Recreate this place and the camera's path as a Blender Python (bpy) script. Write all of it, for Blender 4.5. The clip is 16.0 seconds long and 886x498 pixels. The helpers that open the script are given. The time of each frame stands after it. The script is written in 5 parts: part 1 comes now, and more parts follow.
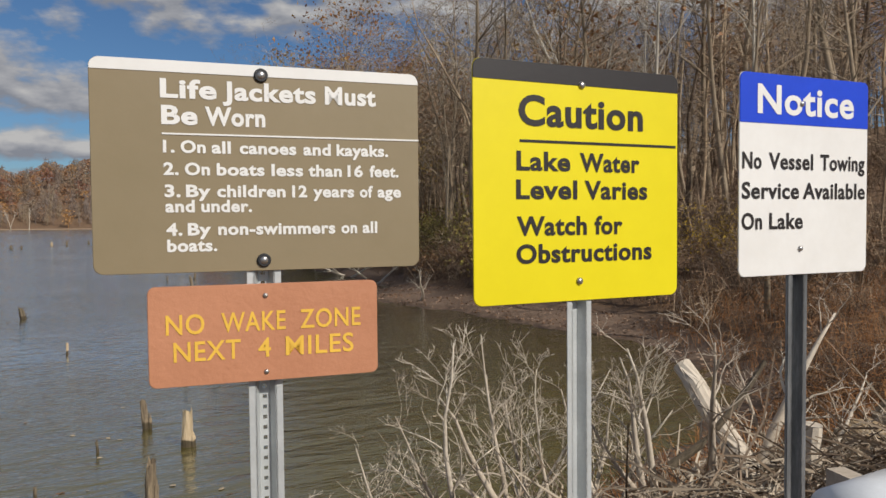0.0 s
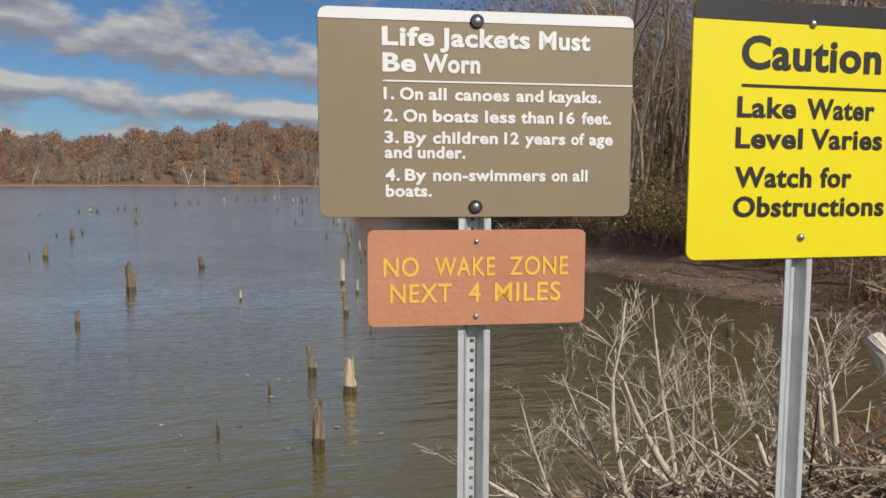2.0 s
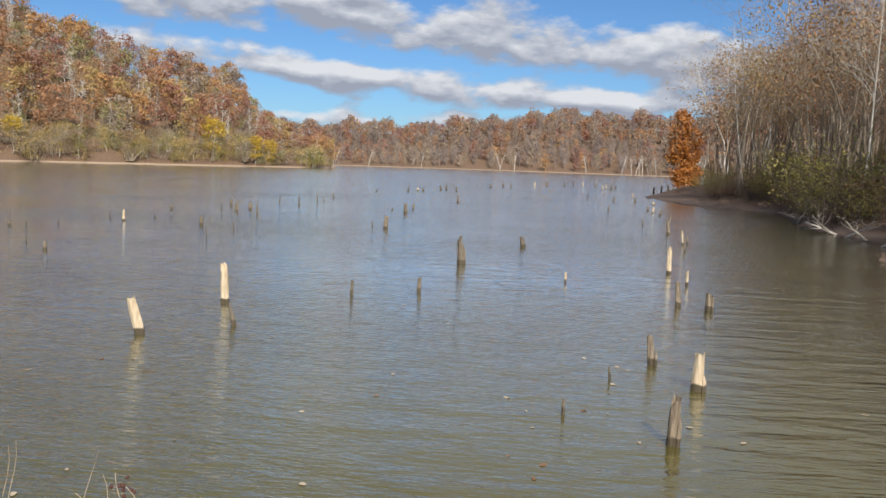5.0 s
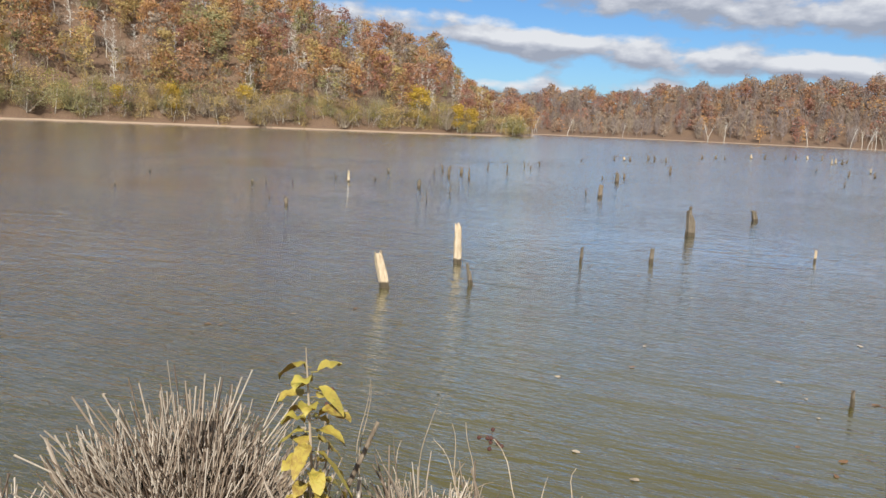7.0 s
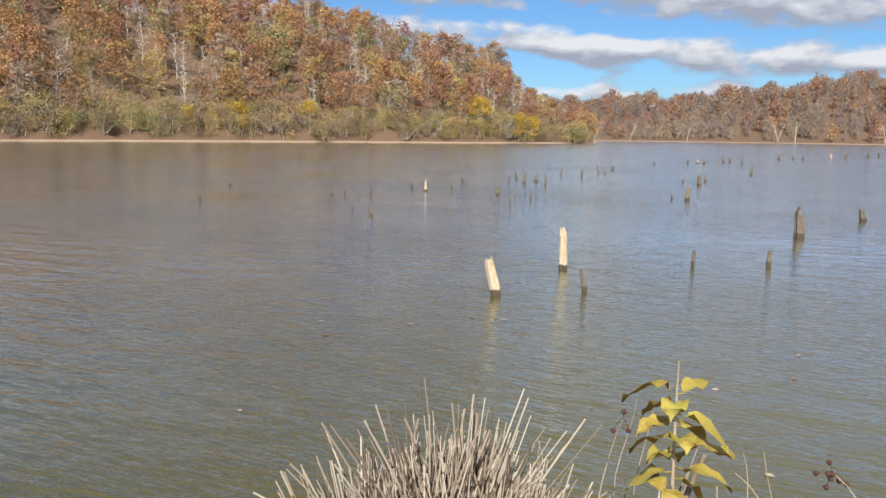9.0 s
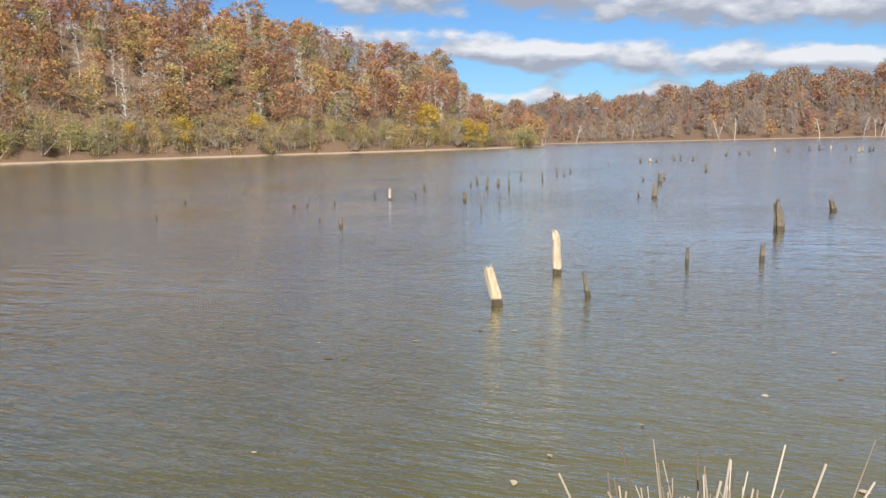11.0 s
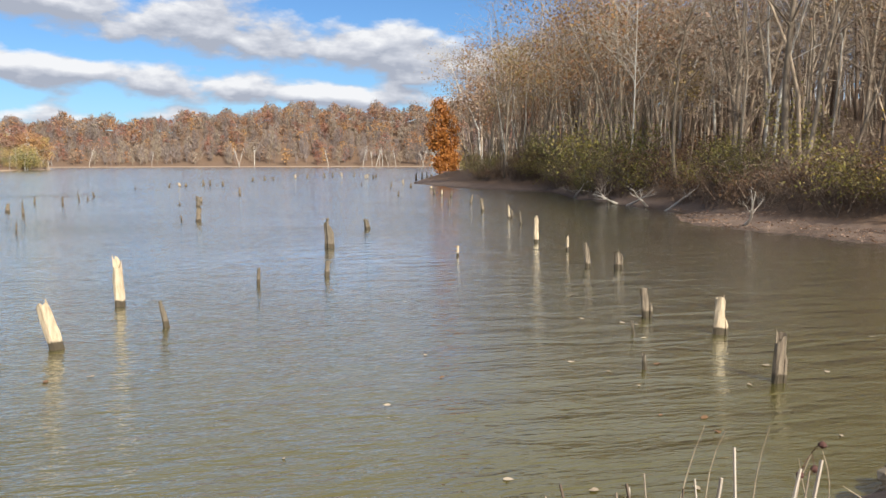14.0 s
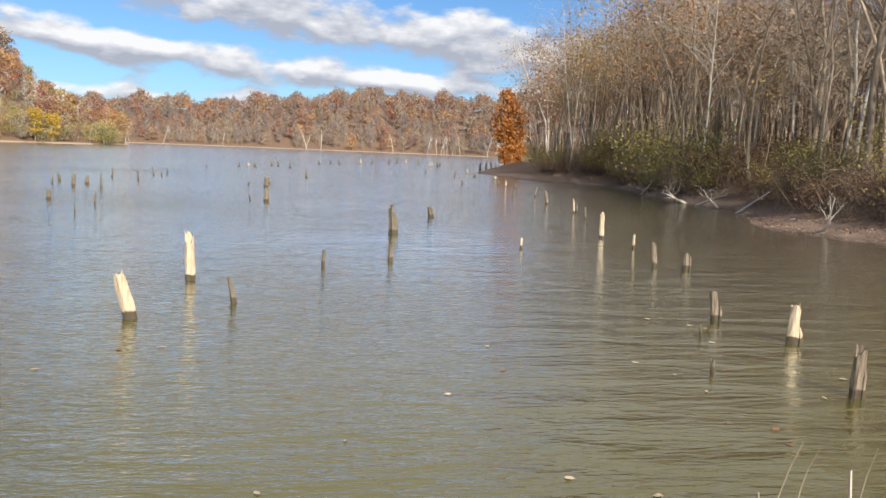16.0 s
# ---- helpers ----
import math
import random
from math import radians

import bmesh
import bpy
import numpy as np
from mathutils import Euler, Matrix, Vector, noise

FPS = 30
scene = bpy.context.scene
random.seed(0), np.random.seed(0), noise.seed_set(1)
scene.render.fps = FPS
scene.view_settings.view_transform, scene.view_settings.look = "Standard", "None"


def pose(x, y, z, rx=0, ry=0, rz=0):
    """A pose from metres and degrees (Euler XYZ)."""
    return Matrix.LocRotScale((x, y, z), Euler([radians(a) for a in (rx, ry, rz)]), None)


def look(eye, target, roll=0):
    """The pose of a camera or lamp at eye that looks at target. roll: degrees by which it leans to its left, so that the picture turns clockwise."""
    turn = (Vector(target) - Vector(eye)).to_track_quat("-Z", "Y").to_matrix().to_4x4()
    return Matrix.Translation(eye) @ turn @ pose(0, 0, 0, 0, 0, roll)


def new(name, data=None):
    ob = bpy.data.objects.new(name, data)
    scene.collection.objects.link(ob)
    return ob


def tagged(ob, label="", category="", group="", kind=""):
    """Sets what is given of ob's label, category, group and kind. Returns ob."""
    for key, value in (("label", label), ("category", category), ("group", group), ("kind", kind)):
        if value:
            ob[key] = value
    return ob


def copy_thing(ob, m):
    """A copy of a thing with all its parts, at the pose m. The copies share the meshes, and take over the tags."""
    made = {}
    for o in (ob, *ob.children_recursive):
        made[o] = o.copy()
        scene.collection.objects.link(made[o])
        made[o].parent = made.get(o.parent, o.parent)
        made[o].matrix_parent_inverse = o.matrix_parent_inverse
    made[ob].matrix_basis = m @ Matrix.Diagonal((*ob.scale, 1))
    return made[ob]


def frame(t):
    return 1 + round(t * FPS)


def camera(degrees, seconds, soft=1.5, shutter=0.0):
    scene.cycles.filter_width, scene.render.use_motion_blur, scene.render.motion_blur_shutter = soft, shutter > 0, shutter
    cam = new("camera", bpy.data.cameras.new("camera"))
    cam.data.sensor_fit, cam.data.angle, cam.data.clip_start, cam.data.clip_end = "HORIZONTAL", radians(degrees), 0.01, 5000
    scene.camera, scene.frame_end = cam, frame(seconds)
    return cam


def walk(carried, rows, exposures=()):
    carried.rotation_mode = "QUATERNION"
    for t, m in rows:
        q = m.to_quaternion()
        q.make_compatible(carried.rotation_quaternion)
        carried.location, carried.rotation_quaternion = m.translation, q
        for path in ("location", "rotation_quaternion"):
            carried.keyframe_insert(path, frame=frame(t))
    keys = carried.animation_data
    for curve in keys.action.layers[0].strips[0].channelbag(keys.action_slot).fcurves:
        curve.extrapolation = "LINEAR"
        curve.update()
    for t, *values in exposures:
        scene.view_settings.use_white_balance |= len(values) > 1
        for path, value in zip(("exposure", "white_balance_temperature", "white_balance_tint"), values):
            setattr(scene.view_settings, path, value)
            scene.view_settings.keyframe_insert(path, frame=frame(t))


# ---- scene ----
cam = camera(61.1, 16.0)
PATH = [
    (0, (1.234, 1.101, 3.828), (1.01, 2.775, 3.764), -0.5),
    (0.5, (1.205, 1.104, 3.824), (0.928, 2.77, 3.74), -0.3),
    (1, (1.172, 1.101, 3.823), (0.826, 2.752, 3.715), -0.3),
    (1.5, (1.132, 1.086, 3.815), (0.699, 2.714, 3.683), -0.1),
    (2, (1.084, 1.078, 3.797), (0.54, 2.671, 3.646), 0.2),
    (2.5, (1.008, 1.113, 3.787), (0.345, 2.658, 3.619), 0.5),
    (3, (0.837, 1.254, 3.752), (0.068, 2.748, 3.572), 0.6),
    (3.5, (0.647, 1.279, 3.715), (-0.209, 2.725, 3.534), 0.7),
    (4, (0.456, 1.274, 3.667), (-0.482, 2.669, 3.494), 0.9),
    (6.5, (-0.721, 0.956, 3.431), (-2.058, 1.956, 3.171), 2.8),
    (7, (-0.945, 0.775, 3.369), (-2.331, 1.702, 3.096), 2.5),
    (7.5, (-1.199, 0.647, 3.341), (-2.624, 1.516, 3.072), 1.9),
    (8, (-1.532, 0.544, 3.258), (-2.991, 1.356, 2.998), 1.3),
    (10.5, (-2.848, -0.013, 3.09), (-4.284, 0.843, 2.843), -1.2),
    (11, (-3.226, -0.012, 3.043), (-4.634, 0.893, 2.806), -1.4),
    (11.5, (-3.489, -0.159, 2.947), (-4.861, 0.803, 2.73), -1.3),
    (12, (-3.819, -0.171, 2.918), (-5.149, 0.853, 2.721), -1),
    (12.5, (-4.098, -0.12, 2.908), (-5.359, 0.991, 2.728), -0.9),
    (13, (-4.326, -0.202, 2.886), (-5.472, 1.028, 2.709), -0.6),
    (13.5, (-4.53, -0.167, 2.854), (-5.463, 1.23, 2.669), -0.6),
    (14, (-4.497, -0.034, 2.858), (-5.124, 1.524, 2.665), -0.1),
    (14.5, (-4.487, 0.025, 2.841), (-4.888, 1.655, 2.647), 0.8),
    (15, (-4.524, 0.028, 2.84), (-4.89, 1.665, 2.638), 1.5),
    (15.5, (-4.569, 0.035, 2.832), (-5.065, 1.637, 2.624), 2),
    (16, (-4.626, -0.014, 2.848), (-5.373, 1.486, 2.63), 2.3),
]
walk(cam, [(t, look(e, g, r)) for t, e, g, r in PATH], [(0, -0.3, 6500, 10), (1.5, -0.3, 6450, 10), (2.5, -0.15, 6200, 10), (3.5, 0.05, 6080, 10), (4.2, 0.25, 6080, 10), (7, 0.4, 6080, 10), (11, 0.52, 6080, 10), (13, 0.53, 6080, 10), (15, 0.72, 6400, 10), (16, 0.7, 6300, 10)])

# ---- world, sun, light ----
SUN_AZ, SUN_EL = radians(127), radians(37)
world = bpy.data.worlds.new("sky")
scene.world = world
world.use_nodes = True


def wire(tree, a, b):
    tree.links.new(a, b)


def math_node(tree, op, a, b=None, c=None, clamp=False):
    n = tree.nodes.new("ShaderNodeMath")
    n.operation, n.use_clamp = op, clamp
    for i, v in enumerate((a, b, c)):
        if v is None:
            continue
        if isinstance(v, (int, float)):
            n.inputs[i].default_value = v
        else:
            tree.links.new(v, n.inputs[i])
    return n.outputs[0]


def ramp_node(tree, fac, stops, smooth=False):
    n = tree.nodes.new("ShaderNodeValToRGB")
    n.color_ramp.interpolation = "EASE" if smooth else "LINEAR"
    while len(n.color_ramp.elements) < len(stops):
        n.color_ramp.elements.new(0.5)
    for e, (p, col) in zip(n.color_ramp.elements, stops):
        e.position, e.color = p, (*col, 1)
    tree.links.new(fac, n.inputs[0])
    return n.outputs[0]


def noise_node(tree, vec, scale, detail=3.0, rough=0.55, dist=0.0):
    n = tree.nodes.new("ShaderNodeTexNoise")
    n.inputs["Scale"].default_value, n.inputs["Detail"].default_value = scale, detail
    n.inputs["Roughness"].default_value, n.inputs["Distortion"].default_value = rough, dist
    if vec is not None:
        tree.links.new(vec, n.inputs["Vector"])
    return n.outputs["Fac"]


def mix_node(tree, fac, a, b, blend="MIX"):
    n = tree.nodes.new("ShaderNodeMix")
    n.data_type, n.blend_type = "RGBA", blend
    for k, v in ((0, fac), (6, a), (7, b)):
        if isinstance(v, (int, float)):
            n.inputs[k].default_value = v
        elif isinstance(v, tuple):
            n.inputs[k].default_value = (*v, 1)
        else:
            tree.links.new(v, n.inputs[k])
    return n.outputs[2]


def build_sky():
    w = world.node_tree
    bg = w.nodes["Background"]
    sky = w.nodes.new("ShaderNodeTexSky")
    sky.sky_type, sky.sun_disc = "NISHITA", False
    sky.sun_elevation, sky.sun_rotation = SUN_EL, SUN_AZ
    sky.air_density, sky.dust_density, sky.ozone_density = 1.0, 0.4, 2.2
    tc = w.nodes.new("ShaderNodeTexCoord")
    sep = w.nodes.new("ShaderNodeSeparateXYZ")
    wire(w, tc.outputs["Generated"], sep.inputs[0])
    x, y, z = sep.outputs
    az = math_node(w, "MULTIPLY", math_node(w, "ARCTAN2", x, y), 180 / math.pi)
    el = math_node(w, "MULTIPLY", math_node(w, "ARCSINE", z), 180 / math.pi)

    def cover(lift):
        e = math_node(w, "ADD", el, lift)
        vec = w.nodes.new("ShaderNodeCombineXYZ")
        wire(w, math_node(w, "MULTIPLY", az, 0.17), vec.inputs[0])
        wire(w, math_node(w, "MULTIPLY", e, 0.36), vec.inputs[1])
        puff = noise_node(w, vec.outputs[0], 1.0, 7.0, 0.52)
        west = math_node(w, "SUBTRACT", -21.0, az)
        total = None
        for base, slope, half, top in ((7.2, 0.125, 1.9, 0.36), (4.4, 0.07, 1.15, 0.34), (15.6, 0.02, 2.6, 0.27),
                                       (2.6, 0.02, 0.8, 0.2), (40.0, 0.0, 9.0, 0.2)):
            centre = math_node(w, "ADD", math_node(w, "MULTIPLY", math_node(w, "MINIMUM", west, 48.0), slope), base)
            off = math_node(w, "ABSOLUTE", math_node(w, "SUBTRACT", e, centre))
            band = math_node(w, "MULTIPLY", math_node(w, "SUBTRACT", 1.0, math_node(w, "DIVIDE", off, half * 1.6), None, True), top)
            total = band if total is None else math_node(w, "MAXIMUM", total, band)
        high = math_node(w, "MULTIPLY", math_node(w, "SUBTRACT", e, 13.0), 0.1, None, True)
        north = math_node(w, "MULTIPLY", math_node(w, "ADD", az, 78.0), 0.025, None, True)
        return math_node(w, "ADD", puff, math_node(w, "MAXIMUM", total, math_node(w, "MULTIPLY", math_node(w, "MULTIPLY", high, north), 0.36)))

    here, above = cover(0.0), cover(0.75)
    amount = math_node(w, "MULTIPLY", math_node(w, "SUBTRACT", here, 0.60), 7.5, None, True)
    lit = math_node(w, "ADD", math_node(w, "MULTIPLY", math_node(w, "SUBTRACT", here, above), 4.0), 0.30, None, True)
    cloud = ramp_node(w, lit, ((0.0, (4.0, 4.25, 4.9)), (0.55, (6.2, 6.3, 6.7)), (1.0, (8.6, 8.5, 8.4))))
    deep = mix_node(w, 1.0, sky.outputs[0], (0.62, 0.86, 1.12), "MULTIPLY")
    col = mix_node(w, amount, deep, cloud)
    wire(w, col, bg.inputs[0])
    bg.inputs[1].default_value = 0.07


build_sky()
sun = new("sun", bpy.data.lights.new("sun", "SUN"))
sun.data.energy, sun.data.angle, sun.data.color = 5.0, radians(0.55), (1.0, 0.95, 0.87)
sun_way = Vector((math.sin(SUN_AZ) * math.cos(SUN_EL), math.cos(SUN_AZ) * math.cos(SUN_EL), math.sin(SUN_EL)))
sun.rotation_euler = sun_way.to_track_quat("Z", "Y").to_euler()


# ---- materials ----
def surface(name, stops, scale, rough=0.8, bump=0.3, bump_scale=None, metal=0.0, coords="Object", stretch=(1, 1, 1), fine=0.35, vary=0.0, depth=0.01):
    """A material of two scales of noise between the given colours, with fine relief."""
    m = bpy.data.materials.new(name)
    m.use_nodes = True
    t = m.node_tree
    p = t.nodes["Principled BSDF"]
    tc = t.nodes.new("ShaderNodeTexCoord")
    mp = t.nodes.new("ShaderNodeMapping")
    mp.inputs["Scale"].default_value = stretch
    wire(t, tc.outputs[coords], mp.inputs[0])
    v = mp.outputs[0]
    big, small = noise_node(t, v, scale, 4), noise_node(t, v, scale * 7.3, 5, 0.65)
    f = math_node(t, "ADD", math_node(t, "MULTIPLY", big, 1 - fine), math_node(t, "MULTIPLY", small, fine))
    f = math_node(t, "MULTIPLY_ADD", math_node(t, "SUBTRACT", f, 0.5), 2.2, 0.5, True)
    if vary:
        oi = t.nodes.new("ShaderNodeObjectInfo")
        f = math_node(t, "ADD", math_node(t, "MULTIPLY", f, 1 - vary), math_node(t, "MULTIPLY", oi.outputs["Random"], vary))
    n = len(stops) - 1
    col = ramp_node(t, f, [(i / n, c) for i, c in enumerate(stops)])
    wire(t, col, p.inputs["Base Color"])
    p.inputs["Roughness"].default_value, p.inputs["Metallic"].default_value = rough, metal
    if bump:
        b = t.nodes.new("ShaderNodeBump")
        b.inputs["Strength"].default_value, b.inputs["Distance"].default_value = bump, depth
        wire(t, noise_node(t, v, bump_scale or scale * 5, 6, 0.65), b.inputs["Height"])
        wire(t, b.outputs[0], p.inputs["Normal"])
    return m


def leaf_material(name, stops, island=0.45, rough=0.6):
    """Leaves: the hue varies from plant to plant, and a little from leaf to leaf."""
    m = bpy.data.materials.new(name)
    m.use_nodes = True
    t = m.node_tree
    p = t.nodes["Principled BSDF"]
    oi, ge = t.nodes.new("ShaderNodeObjectInfo"), t.nodes.new("ShaderNodeNewGeometry")
    f = math_node(t, "ADD", math_node(t, "MULTIPLY", oi.outputs["Random"], 1 - island),
                  math_node(t, "MULTIPLY", ge.outputs["Random Per Island"], island))
    n = len(stops) - 1
    wire(t, ramp_node(t, f, [(i / n, c) for i, c in enumerate(stops)]), p.inputs["Base Color"])
    p.inputs["Roughness"].default_value = rough
    tr = t.nodes.new("ShaderNodeBsdfTranslucent")
    wire(t, ramp_node(t, f, [(i / n, c) for i, c in enumerate(stops)]), tr.inputs["Color"])
    mx = t.nodes.new("ShaderNodeMixShader")
    mx.inputs[0].default_value = 0.22
    wire(t, p.outputs[0], mx.inputs[1])
    wire(t, tr.outputs[0], mx.inputs[2])
    wire(t, mx.outputs[0], t.nodes["Material Output"].inputs[0])
    return m


def plain(name, col, rough=0.5, metal=0.0, coat=0.0):
    return surface(name, (tuple(c * 0.9 for c in col), tuple(min(1, c * 1.07) for c in col)), 9.0, rough, 0.06, 60, metal)


def water_material():
    m = bpy.data.materials.new("lake_water")
    m.use_nodes = True
    t = m.node_tree
    p = t.nodes["Principled BSDF"]
    ge = t.nodes.new("ShaderNodeNewGeometry")
    pos = ge.outputs["Position"]
    murk = noise_node(t, pos, 0.11, 4, 0.6)
    wire(t, ramp_node(t, murk, ((0.3, (0.072, 0.059, 0.011)), (0.7, (0.098, 0.080, 0.016)))), p.inputs["Base Color"])
    p.inputs["Roughness"].default_value = 0.6
    turn = t.nodes.new("ShaderNodeMapping")
    turn.inputs["Rotation"].default_value = (0, 0, radians(-35))
    wire(t, pos, turn.inputs[0])
    mp = t.nodes.new("ShaderNodeMapping")
    mp.inputs["Scale"].default_value = (0.45, 1.5, 1)
    wire(t, turn.outputs[0], mp.inputs[0])
    swell = noise_node(t, mp.outputs[0], 1.15, 3, 0.5, 0.4)
    ripple = noise_node(t, mp.outputs[0], 6.5, 3, 0.55, 0.3)
    gust = noise_node(t, pos, 0.07, 3, 0.5)
    lull = math_node(t, "MULTIPLY_ADD", math_node(t, "SUBTRACT", gust, 0.35), 2.2, 0.25, True)
    h = math_node(t, "ADD", math_node(t, "MULTIPLY", swell, 0.55), math_node(t, "MULTIPLY", ripple, math_node(t, "MULTIPLY", lull, 0.32)))
    b = t.nodes.new("ShaderNodeBump")
    b.inputs["Strength"].default_value, b.inputs["Distance"].default_value = 1.0, 0.12
    wire(t, h, b.inputs["Height"])
    wire(t, b.outputs[0], p.inputs["Normal"])
    p.inputs["Specular IOR Level"].default_value = 0.0
    gloss, fresnel, both = t.nodes.new("ShaderNodeBsdfGlossy"), t.nodes.new("ShaderNodeFresnel"), t.nodes.new("ShaderNodeMixShader")
    gloss.inputs["Roughness"].default_value, fresnel.inputs["IOR"].default_value = 0.12, 1.33
    gloss.inputs["Color"].default_value = (0.95, 0.99, 0.99, 1)
    wire(t, b.outputs[0], gloss.inputs["Normal"])
    wire(t, b.outputs[0], fresnel.inputs["Normal"])
    wire(t, math_node(t, "MULTIPLY", fresnel.outputs[0], 2.4, None, True), both.inputs[0])
    wire(t, p.outputs[0], both.inputs[1])
    wire(t, gloss.outputs[0], both.inputs[2])
    wire(t, both.outputs[0], t.nodes["Material Output"].inputs[0])
    return m


def ground_material():
    m = bpy.data.materials.new("leafy_ground")
    m.use_nodes = True
    t = m.node_tree
    p = t.nodes["Principled BSDF"]
    ge = t.nodes.new("ShaderNodeNewGeometry")
    pos = ge.outputs["Position"]
    sep = t.nodes.new("ShaderNodeSeparateXYZ")
    wire(t, pos, sep.inputs[0])
    big, mid, small = noise_node(t, pos, 0.35, 4), noise_node(t, pos, 3.0, 5, 0.65), noise_node(t, pos, 24.0, 4, 0.7)
    litter = ramp_node(t, math_node(t, "ADD", math_node(t, "MULTIPLY", mid, 0.5), math_node(t, "MULTIPLY", small, 0.5)),
                       ((0.3, (0.055, 0.036, 0.022)), (0.5, (0.15, 0.09, 0.05)), (0.62, (0.24, 0.14, 0.075)), (0.75, (0.36, 0.25, 0.16))))
    beach = ramp_node(t, math_node(t, "ADD", math_node(t, "MULTIPLY", big, 0.5), math_node(t, "MULTIPLY", small, 0.5)),
                      ((0.3, (0.11, 0.070, 0.046)), (0.55, (0.20, 0.133, 0.09)), (0.75, (0.32, 0.23, 0.167))))
    level = math_node(t, "ADD", sep.outputs[2], math_node(t, "MULTIPLY", math_node(t, "SUBTRACT", mid, 0.5), 0.5))
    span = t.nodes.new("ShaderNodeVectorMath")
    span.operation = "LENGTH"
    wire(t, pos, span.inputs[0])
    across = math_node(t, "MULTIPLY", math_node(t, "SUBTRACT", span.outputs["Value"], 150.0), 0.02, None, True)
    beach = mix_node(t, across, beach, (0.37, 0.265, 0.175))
    dry = math_node(t, "MULTIPLY", math_node(t, "SUBTRACT", level, math_node(t, "MULTIPLY_ADD", across, 0.1, 0.32)), 5.0, None, True)
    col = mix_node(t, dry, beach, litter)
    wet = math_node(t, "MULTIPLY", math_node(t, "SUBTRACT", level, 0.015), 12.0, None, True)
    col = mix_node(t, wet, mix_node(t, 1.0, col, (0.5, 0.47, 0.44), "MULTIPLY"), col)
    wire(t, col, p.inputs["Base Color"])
    p.inputs["Roughness"].default_value = 0.9
    b = t.nodes.new("ShaderNodeBump")
    b.inputs["Strength"].default_value, b.inputs["Distance"].default_value = 0.7, 0.04
    wire(t, small, b.inputs["Height"])
    wire(t, b.outputs[0], p.inputs["Normal"])
    return m


def stump_material(name, stops):
    """Weathered wood with grain along it, and a dark waterline stain just above the lake."""
    m = surface(name, stops, 5.0, 0.85, 0.6, 30, stretch=(6, 6, 0.7), depth=0.012)
    t = m.node_tree
    p = t.nodes["Principled BSDF"]
    ge = t.nodes.new("ShaderNodeNewGeometry")
    sep = t.nodes.new("ShaderNodeSeparateXYZ")
    wire(t, ge.outputs["Position"], sep.inputs[0])
    edge = math_node(t, "MULTIPLY_ADD", noise_node(t, ge.outputs["Position"], 9.0, 3), 0.12, 0.05)
    dry = math_node(t, "MULTIPLY", math_node(t, "SUBTRACT", sep.outputs[2], edge), 30.0, None, True)
    old = p.inputs["Base Color"].links[0].from_socket
    wire(t, mix_node(t, dry, (0.06, 0.043, 0.022), old), p.inputs["Base Color"])
    return m


M_WATER, M_GROUND = water_material(), ground_material()
M_BARK_GREY = surface("grey_bark", ((0.12, 0.088, 0.056), (0.27, 0.207, 0.14), (0.46, 0.37, 0.27)), 1.6, 0.9, 0.6, 12, stretch=(3, 3, 0.6), vary=0.4)
M_BARK_PALE = surface("pale_bark", ((0.30, 0.265, 0.215), (0.52, 0.465, 0.385), (0.66, 0.61, 0.52)), 1.2, 0.85, 0.4, 10, stretch=(2, 2, 0.8), vary=0.2)
M_TWIG = surface("twig_bark", ((0.17, 0.11, 0.065), (0.37, 0.262, 0.165), (0.56, 0.43, 0.295)), 0.8, 0.9, 0, vary=0.45)
# twig bark darkened: the shade between trees and bushes is put into its colour
M_TWIG_DARK = surface("shade_painted_twig_bark", ((0.065, 0.043, 0.028), (0.14, 0.095, 0.063), (0.23, 0.168, 0.12)), 0.8, 0.9, 0)
M_FARBARK = surface("far_twigs", ((0.10, 0.075, 0.062), (0.19, 0.145, 0.12), (0.27, 0.215, 0.18)), 0.02, 0.9, 0)
M_AUTUMN = leaf_material("autumn_leaves", ((0.20, 0.14, 0.08), (0.27, 0.135, 0.06), (0.37, 0.19, 0.065), (0.28, 0.125, 0.06), (0.38, 0.225, 0.07), (0.33, 0.245, 0.075), (0.26, 0.20, 0.12)))
AUTUMN_HUES = [leaf_material("leaves_" + n, (tuple(c * 0.72 for c in col), col, tuple(c * 1.2 for c in col)), 0.8) for n, col in (
    ("rust", (0.37, 0.19, 0.09)), ("orange", (0.46, 0.25, 0.09)), ("ochre", (0.44, 0.31, 0.11)), ("brown", (0.32, 0.205, 0.125)),
    ("crimson", (0.31, 0.14, 0.09)), ("olive", (0.31, 0.27, 0.115)), ("faded", (0.33, 0.255, 0.18)))]
M_FARLEAF = leaf_material("far_autumn_leaves", ((0.12, 0.10, 0.08), (0.20, 0.095, 0.05), (0.15, 0.115, 0.09), (0.25, 0.10, 0.05), (0.18, 0.14, 0.10), (0.22, 0.12, 0.06), (0.17, 0.12, 0.09)), 0.7)
M_YELLOW = leaf_material("yellow_leaves", ((0.36, 0.22, 0.02), (0.50, 0.33, 0.03), (0.42, 0.28, 0.05)), 0.8)
M_ORANGE = leaf_material("orange_leaves", ((0.34, 0.12, 0.02), (0.46, 0.18, 0.03), (0.38, 0.15, 0.04)), 0.8)
M_GREEN = leaf_material("fading_green_leaves", ((0.08, 0.08, 0.025), (0.17, 0.155, 0.04), (0.28, 0.245, 0.055), (0.36, 0.27, 0.06), (0.20, 0.13, 0.06)), 0.6)
M_BRUSH = leaf_material("dry_brown_leaves", ((0.10, 0.06, 0.035), (0.20, 0.105, 0.05), (0.28, 0.15, 0.065), (0.16, 0.11, 0.06)), 0.7)
